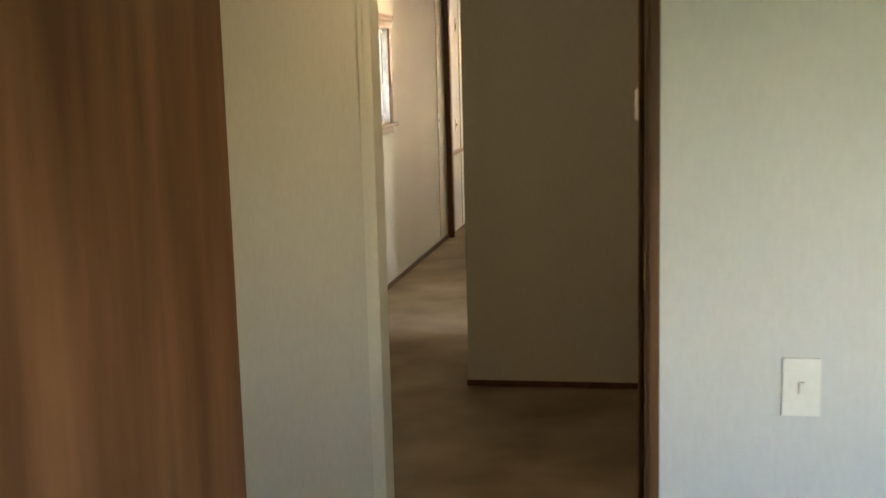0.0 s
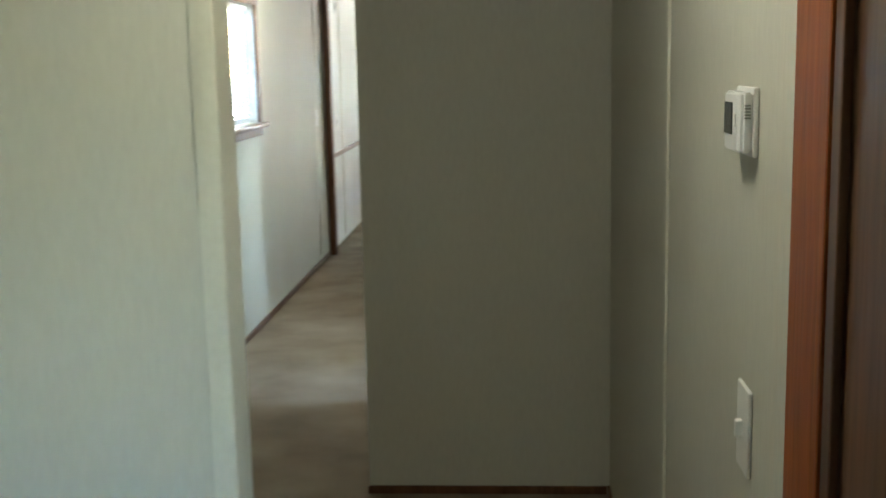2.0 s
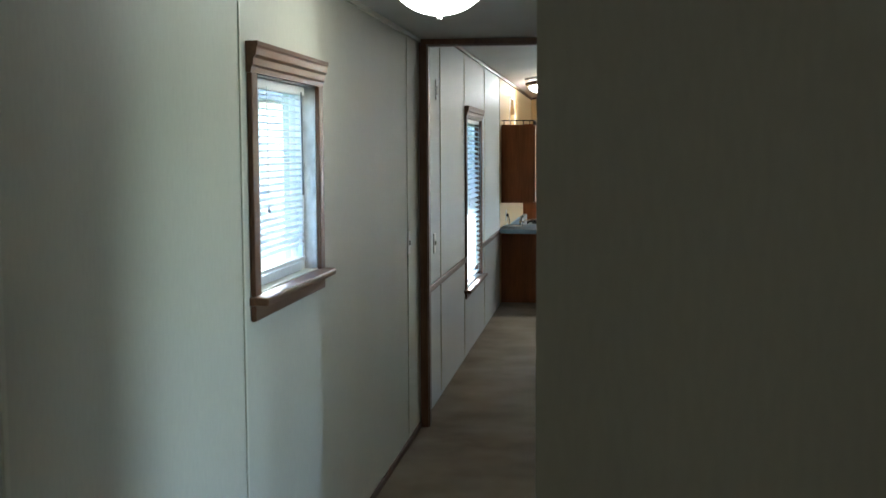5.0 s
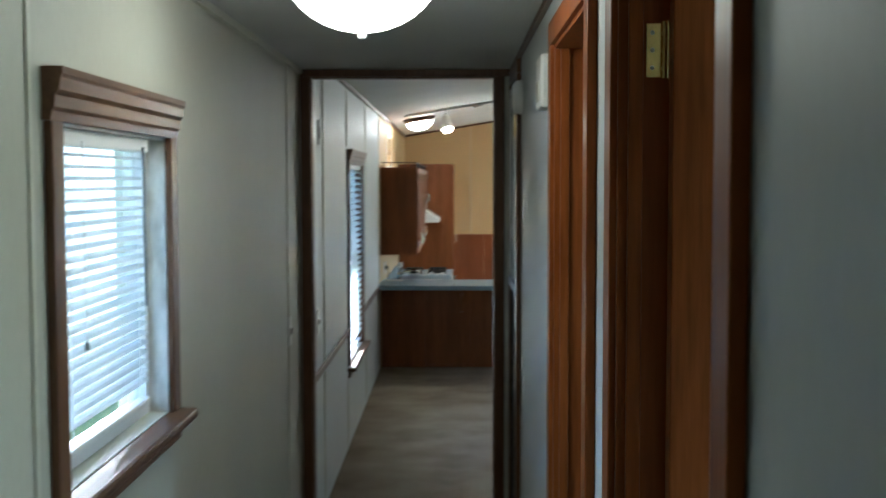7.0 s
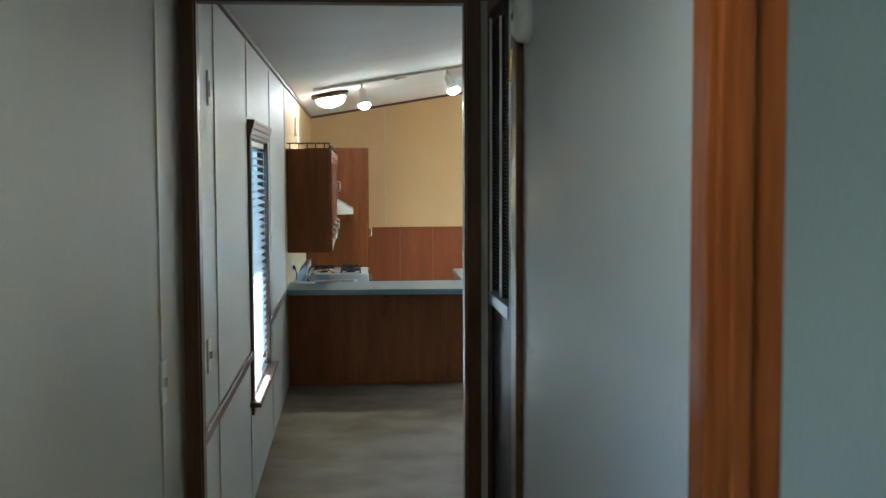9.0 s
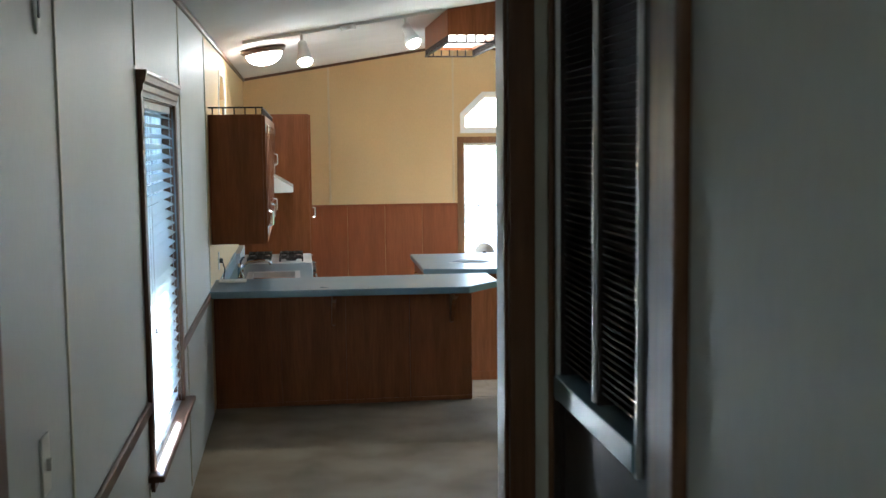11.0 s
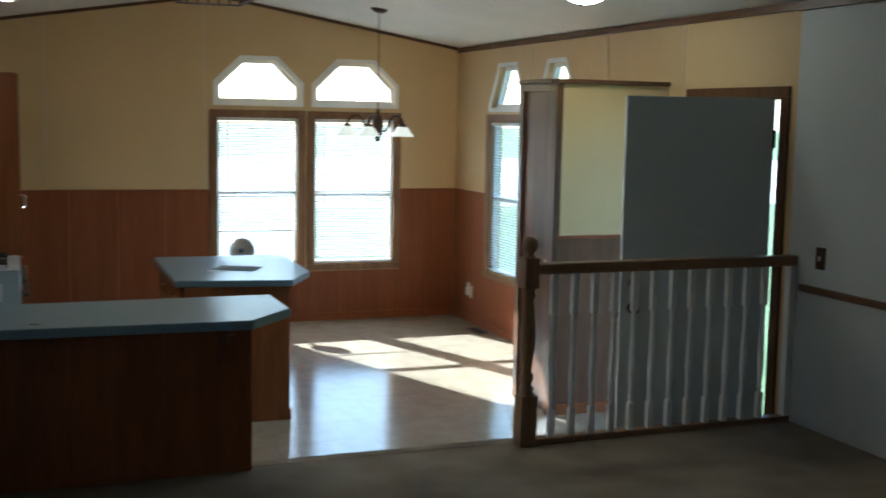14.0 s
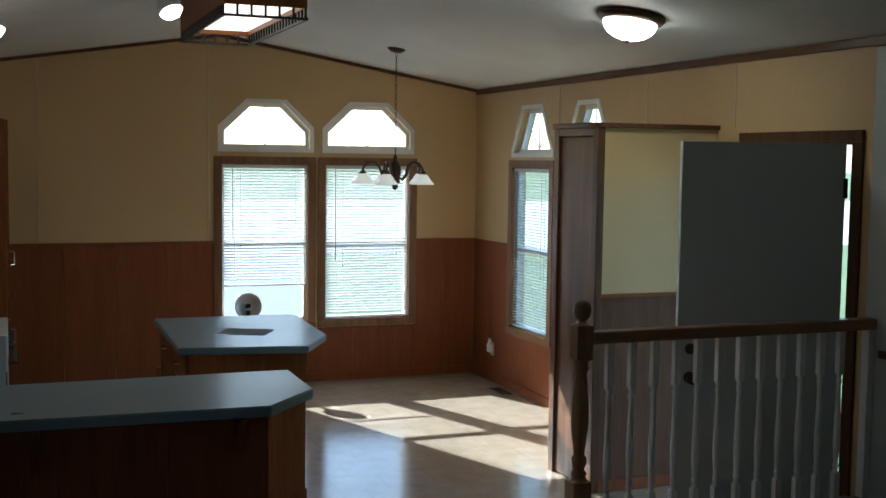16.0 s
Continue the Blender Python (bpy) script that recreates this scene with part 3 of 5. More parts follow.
for ax, at, h, lo, lab in (("y", YB + 0.022, BA, 0.58, "white mini blind raised above the open lower sash"),
                           ("y", YB + 0.022, BB, 0.285, "white mini blind lowered to the sill"),
                           ("x", XR + 0.022, RA, 0.285, "white mini blind lowered in the side window"),
                           ("x", XR + 0.022, RB, 0.285, "white mini blind lowered in the side window")):
    loc = ((h[0] + h[1]) / 2, at, lo) if ax == "y" else (at, (h[0] + h[1]) / 2, lo)
    bl = thing("mini_blind", loc, lab, "blind", group="mini blinds of the dining area")
    mini_blind(bl, ax, at, h[0] + 0.01, h[1] - 0.01, lo, 1.603, 0.0235, 0.025, 29 if ax == "y" else -10, -1)

# ---- hall end opening ----
wall_divide = structure("wall_divide", slab("y", 4.82, 0.06, 0.0, XR, -0.05, 2.75, [(0.039, 0.872, -0.05, 2.15)]), BOARD, "cream board wall between hall and living room")
opening = thing("door_frame_1", (0.47, 4.85, 0), "dark oak frame of the hall opening", "door frame", "structure")
for n, b in (("jamb", (0.039, 4.815, 0, 0.054, 4.885, 2.135)), ("jamb", (0.844, 4.815, 0, 0.872, 4.885, 2.135)), ("head_jamb", (0.039, 4.815, 2.135, 0.872, 4.885, 2.15)),
             ("casing", (0.004, 4.802, 0, 0.048, 4.8195, 2.141)), ("casing", (0.850, 4.802, 0, 0.892, 4.8195, 2.141)), ("head_casing", (0.004, 4.802, 2.141, 0.929, 4.8195, 2.172)),
             ("casing", (0.004, 4.8805, 0, 0.048, 4.896, 2.141)), ("casing", (0.850, 4.8805, 0, 0.925, 4.896, 2.141)), ("head_casing", (0.004, 4.8805, 2.141, 0.925, 4.896, 2.20))):
    part(n, bx(*b, bev=0.003), TRIM, opening)

# ---- hall right wall, two doorways and a furnace closet ----
D1, D2, FC = (0.915, 1.612, -0.05, 2.03), (1.962, 2.692, -0.05, 2.03), (4.29, 4.79, 0.06, 2.10)
wall_hall_right = structure("wall_hall_right", slab("x", XH, 0.065, 0.0, 4.82, -0.05, HC, [D1, D2, FC]), BOARD_W, "pale board wall of the hall with doorways")
strips(wall_hall_right, "baseboard", [(XH - 0.009, a, 0.002, XH - 0.0005, b, 0.035) for a, b in ((0.01, 0.853), (1.675, 1.90), (2.755, 4.19))], TRIM_H)
strips(wall_hall_right, "cove_trim", [(XH - 0.016, 0.0, HC - 0.022, XH - 0.0005, 4.80, HC - 0.001)], TRIM_H)


def hall_doorway(name, y0, y1, label):
    th = thing(name, (XH + 0.05, (y0 + y1) / 2, 0), label, "door frame", "structure")
    for n, b in (("jamb", (XH - 0.008, y0, 0, XH + 0.069, y0 + 0.016, 2.014)), ("jamb", (XH - 0.008, y1 - 0.016, 0, XH + 0.069, y1, 2.014)),
                 ("head_jamb", (XH - 0.008, y0, 2.014, XH + 0.069, y1, 2.03)),
                 ("casing", (XH - 0.019, y0 - 0.058, 0, XH - 0.0005, y0 + 0.006, 2.024)), ("casing", (XH - 0.019, y1 - 0.006, 0, XH - 0.0005, y1 + 0.058, 2.024)),
                 ("head_casing", (XH - 0.019, y0 - 0.058, 2.024, XH - 0.0005, y1 + 0.058, 2.082)),
                 ("stop", (XH + 0.006, y1 - 0.027, 0, XH + 0.028, y1 - 0.016, 2.014)), ("stop", (XH + 0.006, y0 + 0.016, 0, XH + 0.028, y0 + 0.027, 2.014))):
        part(n, bx(*b, bev=0.003), JAMB, th)
    return th


door_1 = hall_doorway("door_frame_2", D1[0], D1[1], "red oak frame of the near hall doorway")
hall_doorway("door_frame_3", D2[0], D2[1], "red oak frame of the far hall doorway")
leaf = thing("bedroom_door", (XH + 0.07, 1.575, 0.01), "red-brown wooden door standing open into the side room", "door")
part("door_panel", bx(XH + 0.066, 1.552, 0.012, XH + 0.73, 1.587, 2.005, 0.003), JAMB, leaf)
for z in (0.25, 1.05, 1.885):
    hinge = part("hinge", bx(XH + 0.033, 1.5935, z - 0.04, XH + 0.056, 1.5965, z + 0.04, 0.001), BRASS, leaf, "polished brass hinge")
    part("pin", tube([(XH + 0.060, 1.590, z - 0.042), (XH + 0.060, 1.590, z + 0.042)], 0.0055, 10), BRASS, hinge)
    for dz in (-0.026, 0.0, 0.026):
        part("screw", lathe([(0, 0.0015), (0.003, 0.001), (0.0035, 0.0), (0, 0.0)], (XH + 0.042, 1.5935, z + dz), 8, pose(0, 0, 0, 90)), STEEL, hinge)
part("knob", lathe([(0, 0), (0.012, 0), (0.012, 0.03), (0.027, 0.045), (0.027, 0.06), (0.015, 0.07), (0, 0.07)], (XH + 0.67, 1.552, 0.95), 16, pose(0, 0, 0, 90)), BRASS, leaf)

furnace = thing("furnace_closet_door", (XH, 4.5400, 0.06), "dark brown louvered furnace closet door with solid lower panel", "door")
for n, b in (("stile", (XH - 0.012, 4.2900, 0.06, XH + 0.02, 4.3350, 2.10)), ("stile", (XH - 0.012, 4.7450, 0.06, XH + 0.02, 4.7900, 2.10)), ("mullion", (XH - 0.010, 4.5330, 1.28, XH + 0.016, 4.5470, 2.06)),
             ("top_rail", (XH - 0.012, 4.3350, 2.06, XH + 0.02, 4.7450, 2.10)), ("lock_rail", (XH - 0.022, 4.3350, 1.245, XH + 0.02, 4.7450, 1.28)), ("lower_panel", (XH - 0.004, 4.3350, 0.06, XH + 0.012, 4.7450, 1.245))):
    # The lock rail's pale grey paints in the light that its ledge catches.
    part(n, bx(*b, bev=0.003), DARKWOOD if n != "lock_rail" else COUNTER, furnace, "taped ledge, coloured pale for the light on it" if n == "lock_rail" else "")
lm = mesh_of("slat", bx(-0.0075, -0.098, -0.0014, 0.0075, 0.098, 0.0014), DARKWOOD)
for i in range(72):
    for y in (4.4335, 4.6460):
        shared("slat", lm, pose(XH + 0.002, y, 1.295 + i * 0.0106, 0, 38, 0), furnace)
for n, b in (("edge_strip", (XH - 0.018, 4.3290, 1.24, XH - 0.0115, 4.3370, 2.08)), ("edge_strip", (XH - 0.018, 4.7430, 1.24, XH - 0.0115, 4.7510, 2.08)), ("edge_strip", (XH - 0.016, 4.5360, 1.285, XH - 0.0095, 4.5420, 2.06))):
    part(n, bx(*b), STEEL, furnace, "thin bright metal edge")
fcase = thing("door_frame_4", (XH, 4.2350, 0), "dark oak casing of the furnace closet", "door frame", "structure")
for b in ((XH - 0.019, 4.2000, 0, XH - 0.0005, 4.2880, 2.10), (XH - 0.019, 4.7920, 0, XH - 0.0005, 4.8000, 2.10), (XH - 0.019, 4.2000, 2.10, XH - 0.0005, 4.8000, 2.16)):
    part("casing", bx(*b, bev=0.004), TRIM, fcase)
part("hinge", bx(XH - 0.024, 4.2800, 1.86, XH - 0.012, 4.2970, 1.94, 0.001), BRASS, fcase, "small brass hinge")
# Solid block behind the louvers; its dark colour replaces the shade of the closet.
structure("closet_dark_fill", bx(XH + 0.03, 4.15, 0, XH + 0.6, 4.815, 2.15), DARKWOOD, "dark block standing in for the shade inside the furnace closet", "wall")

# ---- first rooms ----
structure("wall_corner_b", bx(XH, -0.1, -0.05, 1.845, -0.0005, HC), BOARD, "brownish cream wall at the end of the lobby")
wall_lobby = structure("wall_lobby_right", slab("x", 1.745, 0.1, -2.68, -0.1, -0.05, HC), BOARD, "cream lobby wall with thermostat")
strips(wall_lobby, "batten", [(1.739, -1.462, 0.05, 1.7445, -1.437, HC - 0.02)], BATTEN)
strips(wall_lobby, "baseboard", [(1.735, -2.6, 0.002, 1.7445, -0.11, 0.035)], TRIM_H)
wa = structure("wall_lobby_left", bx(0.0, -1.84, -0.05, 0.92, -1.74, HC), BOARD, "cream partition end facing the bedroom")
strips(wa, "corner_bead", [(0.886, -1.846, 0.002, 0.904, -1.8405, HC - 0.002), (0.904, -1.851, 0.002, 0.929, -1.8405, HC - 0.002), (0.9205, -1.8405, 0.002, 0.929, -1.735, HC - 0.002)], BATTEN)
part("baseboard", bx(XH - 0.006, -0.109, 0.002, 1.735, -0.1005, 0.03, 0.002), TRIM, bpy.data.objects["wall_corner_b"])
wd = structure("wall_bedroom", slab("y", -2.95, 0.27, 0.0, XR, -0.05, HC, [(0.70, 1.76, -0.05, 2.06)]), BOARD_W, "pale bedroom wall with the doorway")
bf = thing("door_frame_5", (1.2, -2.82, 0), "red oak bedroom doorway frame, coloured darker where shaded", "door frame", "structure")
# TRIM instead of JAMB here puts the shade on the frame into its colour.
for n, b in (("jamb", (1.742, -2.96, 0, 1.76, -2.683, 2.044)), ("jamb", (0.70, -2.96, 0, 0.717, -2.672, 2.044)), ("head_jamb", (0.70, -2.96, 2.044, 1.76, -2.672, 2.06)),
             ("casing", (1.75, -2.968, 0, 1.772, -2.9505, 2.05)), ("casing", (0.645, -2.968, 0, 0.71, -2.9505, 2.05)), ("head_casing", (0.645, -2.968, 2.05, 1.772, -2.9505, 2.11)),
             ("stop", (1.73, -2.86, 0, 1.742, -2.82, 2.03))):
    part(n, bx(*b, bev=0.003), TRIM, bf)
part("casing", bx(1.731, -2.692, 0, 1.7415, -2.661, 2.05, 0.003), TRIM, bf)
# The redder JAMB tone marks the one casing that catches light.
part("casing", bx(1.728, -2.66, 0, 1.7415, -2.525, 2.05, 0.004), JAMB, bf)
sp = part("strike_plate", bx(1.7395, -2.925, 1.01, 1.7425, -2.885, 1.09, 0.001), BRASS, bf, "brass strike plate")
part("latch_hole", bx(1.7385, -2.915, 1.035, 1.7398, -2.895, 1.065), IRON, sp)
ld = thing("hollow_door", (0.9, -2.99, 0.012), "dark wood-grain bedroom door standing wide open", "door")
lm2 = pose(0.888, -2.985, 0, 0, 0, -10)
part("door_panel", bx(-0.035, -0.83, 0.012, 0.0, 0.0, 2.03, 0.003, m=lm2), DOORWOOD, ld)
# Openings in these two walls are assumed, placed where the fill lamps sit.
structure("wall_bedroom_rear", slab("y", -6.8, 0.1, -0.1, XR + 0.1, -0.05, HC, [(2.8, 3.8, 0.9, 1.75)]), BOARD_W, "pale rear bedroom wall with an unseen opening added for fill light")
structure("wall_bedroom_right", slab("x", XR, 0.1, -6.7, 4.92, -0.05, HC, [(-5.0, -4.2, 0.9, 1.75), (0.15, 1.55, 0.7, 1.9), (2.8, 3.4, 0.9, 1.7)]), BOARD_W, "pale outer bedroom wall with unseen openings added for fill light")
structure("wall_rooms", bx(XH + 0.065, 1.75, 0, XR, 1.81, HC), BOARD_W, "pale partition between the side rooms")
structure("wall_rooms_far", bx(XH + 0.065, 4.09, 0, XR, 4.145, HC), BOARD, "grey-looking wall inside the side room")
structure("wall_lobby_room", bx(1.845, -0.1, 0, XR, 0.0, HC), BOARD, "cream partition behind the lobby")
shelf = thing("closet_rod", (2.2, 4.08, 2.160), "dark closet rail across the side room", "shelf")
part("rail", bx(XH + 0.11, 4.045, 2.145, 2.6, 4.0885, 2.175, 0.003), DARKWOOD, shelf)

# ---- bar and kitchen ----
bar = thing("breakfast_bar", (0.8, 10.08, 0), "dark wood-laminate breakfast bar with grey top", "counter")
for a, b in ((0.004, 0.41), (0.41, 0.81), (0.81, 1.21), (1.21, 1.595)):
    part("front_panel", bx(a + 0.0008, 10.012, 0.004, b - 0.0008, 10.03, 0.73, 0.0015), CAB, bar)
part("core", bx(0.004, 10.03, 0.0, 1.59, 10.12, 0.73), CAB, bar)
part("end_panel", bx(1.5905, 10.014, 0.0, 1.604, 10.13, 0.73, 0.002), CAB, bar)
part("base_strip", bx(0.004, 10.003, 0.003, 1.595, 10.0115, 0.03, 0.002), CAB, bar)
part("countertop", prism([(0.002, 9.69), (1.53, 9.63), (1.752, 9.885), (1.752, 10.30), (0.002, 10.30)], 0.732, 0.772, "z", 0.005), COUNTER, bar, "grey laminate top with clipped corner")
for x in (0.735, 1.475):
    prof = [(10.011, 0.731), (9.76, 0.731), (9.76, 0.70), (9.80, 0.685), (9.86, 0.665), (9.92, 0.62), (9.955, 0.55), (9.975, 0.51), (10.011, 0.50)]
    part("bracket", prism(prof, x - 0.012, x + 0.012, "x", 0.002), CAB, bar)


def panel_door(parent, x, y0, y1, z0, z1, facing=1, knob_at=None, hinge_at=None):
    """Framed door on a face across x, with a raised field, hinges and a pull."""
    t = 0.018 * facing
    a, b = sorted((x, x + t))
    d = part("door", slab("x", a, b - a, y0 + 0.002, y1 - 0.002, z0 + 0.002, z1 - 0.002, [(y0 + 0.05, y1 - 0.05, z0 + 0.05, z1 - 0.05)]), CAB, parent)
    a2, b2 = sorted((x + 0.002 * facing, x + 0.011 * facing))
    part("door_field", bx(a2, y0 + 0.05, z0 + 0.05, b2, y1 - 0.05, z1 - 0.05, 0.003), CAB, d)
    if knob_at:
        ky, kz = knob_at
        c = x + t
        part("handle", tube([(c, ky, kz - 0.045), (c + 0.026 * facing, ky, kz - 0.04), (c + 0.026 * facing, ky, kz + 0.04), (c, ky, kz + 0.045)], 0.006, 8), CHROME, d, "bright metal pull")
    if hinge_at is not None:
        for hz in (z0 + 0.08, z1 - 0.08):
            part("hinge", bx(min(x + t, x + t + 0.006 * facing), hinge_at - 0.012, hz - 0.025, max(x + t, x + t + 0.006 * facing), hinge_at + 0.012, hz + 0.025, 0.002), CHROME, d, "bright hinge")
    return d


def wall_cabinet(y0, y1, z0, z1, label, doors=2, rail=True):
    c = thing("wall_cabinet", (0.17, (y0 + y1) / 2, z0), label, "cabinet", group="wall cabinets along the kitchen wall")
    part("body", bx(0.003, y0 + 0.001, z0, 0.325, y1 - 0.001, z1, 0.002), CAB, c)
    w = (y1 - y0) / doors
    for i in range(doors):
        a = y0 + i * w
        panel_door(c, 0.3255, a, a + w, z0 + 0.006, z1 - 0.006, 1, (a + (w - 0.04 if i % 2 == 0 else 0.04), z0 + 0.13), a + (0.012 if i % 2 == 0 else w - 0.012))
    if rail:
        part("gallery_rail", bx(0.318, y0, z1 + 0.036, 0.332, y1, z1 + 0.046, 0.002), DARKWOOD, c)
        n = int((y1 - y0) / 0.075)
        for i in range(n):
            y = y0 + (i + 0.5) * (y1 - y0) / n
            part("spindle", tube([(0.325, y, z1), (0.325, y, z1 + 0.038)], 0.0045, 6), DARKWOOD, c)
    return c


c0 = wall_cabinet(10.03, 10.83, 1.02, 1.81, "red-brown laminate wall cabinet with open side to the bar")
part("end_gallery", bx(0.004, 10.03, 1.846, 0.318, 10.042, 1.856, 0.002), DARKWOOD, c0)
for i in range(5):
    part("spindle", tube([(0.03 + i * 0.065, 10.036, 1.81), (0.03 + i * 0.065, 10.036, 1.848)], 0.0045, 6), DARKWOOD, c0)
wall_cabinet(10.832, 11.65, 1.02, 1.81, "red-brown laminate wall cabinet above the sink")
wall_cabinet(11.652, 12.47, 1.02, 1.81, "red-brown laminate wall cabinet beside the hood")
wall_cabinet(12.472, 13.28, 1.36, 1.81, "short red-brown laminate cabinet above the range hood")

hood = thing("range_hood", (0.24, 12.87, 1.2), "white enamel range hood under the short cabinet", "range hood")
part("canopy", prism([(0.003, 1.22), (0.50, 1.22), (0.50, 1.26), (0.34, 1.355), (0.003, 1.355)], 12.50, 13.25, "y", 0.004), ENAMEL, hood)
part("grease_filter", bx(0.08, 12.6, 1.212, 0.42, 13.15, 1.2195), STEEL, hood)
part("switch", bx(0.44, 12.8, 1.285, 0.455, 12.84, 1.30, 0.002), GREYPLASTIC, hood)


def base_cabinet(y0, y1, label):
    c = thing("base_cabinet", (0.3, (y0 + y1) / 2, K), label, "cabinet", group="base cabinets along the kitchen wall")
    part("body", bx(0.003, y0 + 0.001, K + 0.08, 0.59, y1 - 0.001, 0.592, 0.002), CAB, c)
    part("toe_kick", bx(0.003, y0 + 0.002, K, 0.53, y1 - 0.002, K + 0.08), DARKWOOD, c)
    panel_door(c, 0.5905, y0, y1, K + 0.09, 0.585, 1, (y0 + 0.05, 0.48), y1 - 0.012)
    return c


for a, b in ((10.32, 10.83), (10.832, 11.34), (11.342, 11.90), (11.902, 12.48)):
    base_cabinet(a, b, "red-brown laminate base cabinet under the sink counter")
top = thing("sink_counter", (0.3, 11.4, 0.594), "grey laminate kitchen counter with backsplash", "countertop")
for b in ((0.003, 10.305, 0.594, 0.16, 12.49, 0.632), (0.52, 10.305, 0.594, 0.635, 12.49, 0.632), (0.16, 10.305, 0.594, 0.52, 11.27, 0.632), (0.16, 11.85, 0.594, 0.52, 12.49, 0.632)):
    part("worktop", bx(*b), COUNTER, top)
part("backsplash", bx(0.003, 10.305, 0.632, 0.018, 12.49, 0.73, 0.002), COUNTER, top)
sink = thing("kitchen_sink", (0.34, 11.56, 0.48), "brushed steel kitchen sink set in the counter", "sink")
rim = bmesh.new()
for b in ((0.14, 11.25, 0.6325, 0.185, 11.87, 0.638), (0.50, 11.25, 0.6325, 0.54, 11.87, 0.638), (0.185, 11.25, 0.6325, 0.50, 11.285, 0.638), (0.185, 11.835, 0.6325, 0.50, 11.87, 0.638)):
    bx(*b, bm=rim)
part("rim", rim, STEEL, sink)
bowl = bmesh.new()
for b in ((0.178, 11.275, 0.48, 0.183, 11.845, 0.6325), (0.50, 11.275, 0.48, 0.505, 11.845, 0.6325), (0.183, 11.275, 0.48, 0.50, 11.283, 0.6325), (0.183, 11.837, 0.48, 0.50, 11.845, 0.6325), (0.178, 11.275, 0.474, 0.505, 11.845, 0.48)):
    bx(*b, bm=bowl)
part("bowl", bowl, SINKSTEEL, sink)
part("drain", lathe([(0, 0), (0.04, 0), (0.045, 0.004), (0, 0.003)], (0.34, 11.56, 0.48), 16), CHROME, sink)
fau = thing("kitchen_faucet", (0.10, 11.5, 0.632), "chrome kitchen faucet with long low spout", "faucet")
part("base", bx(0.075, 11.40, 0.633, 0.125, 11.60, 0.65, 0.006), CHROME, fau)
part("post", lathe([(0, 0), (0.024, 0), (0.02, 0.06), (0.022, 0.09), (0, 0.10)], (0.10, 11.5, 0.65), 16), CHROME, fau, shiny=True)
part("spout", tube([(0.10, 11.5, 0.71), (0.16, 11.49, 0.75), (0.24, 11.48, 0.765), (0.31, 11.47, 0.76), (0.325, 11.47, 0.735)], 0.011, 10), CHROME, fau, shiny=True)
part("lever", tube([(0.10, 11.5, 0.755), (0.12, 11.44, 0.79), (0.13, 11.38, 0.80)], 0.008, 8), IRON, fau, "dark faucet lever")
dish = thing("soap_dish", (0.12, 10.16, 0.772), "pale plastic dish on the bar top", "dish")
part("tray", bx(0.03, 10.10, 0.773, 0.20, 10.23, 0.782, 0.004), PLASTIC, dish)
part("raised_edge", slab("x", 0.05, 0.006, 10.12, 10.21, 0.782, 0.80), PLASTIC, dish)
so = thing("wall_outlet", (0.003, 10.62, 0.85), "ivory outlet with black cord on the kitchen wall", "outlet")
part("plate", bx(0.0005, 10.585, 0.80, 0.007, 10.655, 0.915, 0.002), PLASTIC, so)
part("plug", bx(0.007, 10.605, 0.845, 0.03, 10.635, 0.875, 0.004), IRON, so)
part("cord", tube([(0.028, 10.62, 0.85), (0.04, 10.63, 0.80), (0.03, 10.66, 0.75), (0.03, 10.7, 0.66), (0.05, 10.75, 0.637)], 0.004, 6), IRON, so)

stove = thing("gas_range", (0.32, 12.88, K), "white enamel gas range with black iron grates", "stove")
part("body", bx(0.02, 12.50, K, 0.62, 13.26, 0.61, 0.004), ENAMEL, stove)
part("cooktop", bx(0.02, 12.497, 0.6105, 0.645, 13.263, 0.634, 0.006), ENAMEL, stove)
part("back_guard", bx(0.004, 12.497, 0.6345, 0.055, 13.263, 0.72, 0.006), ENAMEL, stove)
for cx in (0.20, 0.47):
    for cy in (12.69, 13.07):
        g = bmesh.new()
        for k in range(4):
            o = -0.09 + 0.06 * k
            bx(cx - 0.10, cy + o - 0.006, 0.655, cx + 0.10, cy + o + 0.006, 0.668, bm=g)
            bx(cx + o - 0.006, cy - 0.11, 0.655, cx + o + 0.006, cy + 0.11, 0.667, bm=g)
        for sx in (-1, 1):
            for sy in (-1, 1):
                bx(cx + sx * 0.094 - 0.006, cy + sy * 0.104 - 0.006, 0.634, cx + sx * 0.094 + 0.006, cy + sy * 0.104 + 0.006, 0.656, bm=g)
        gr = part("grate", g, IRON, stove, "black iron grate")
        part("burner", lathe([(0, 0), (0.045, 0), (0.045, 0.012), (0.03, 0.018), (0, 0.018)], (cx, cy, 0.634), 16), IRON, gr)
part("oven_door", bx(0.621, 12.52, K + 0.2, 0.645, 13.24, 0.49, 0.005), ENAMEL, stove)
part("oven_window", bx(0.6455, 12.65, 0.05, 0.648, 13.11, 0.35), GREYPLASTIC, stove)
part("control_panel", bx(0.621, 12.50, 0.50, 0.648, 13.26, 0.605, 0.004), ENAMEL, stove)
for i in range(5):
    part("knob", lathe([(0, 0), (0.02, 0), (0.017, 0.025), (0, 0.026)], (0.648, 12.60 + i * 0.14, 0.555), 14, pose(0, 0, 0, 0, 90)), IRON, stove)
part("oven_handle", tube([(0.645, 12.60, 0.455), (0.685, 12.61, 0.455), (0.685, 13.15, 0.455), (0.645, 13.16, 0.455)], 0.009, 8), IRON, stove)
tall = thing("pantry_cabinet", (0.32, 13.6, K), "tall red-brown laminate pantry cabinet beside the range", "cabinet")
part("body", bx(0.003, 13.285, K, 0.645, 13.95, 1.885, 0.003), CAB, tall)
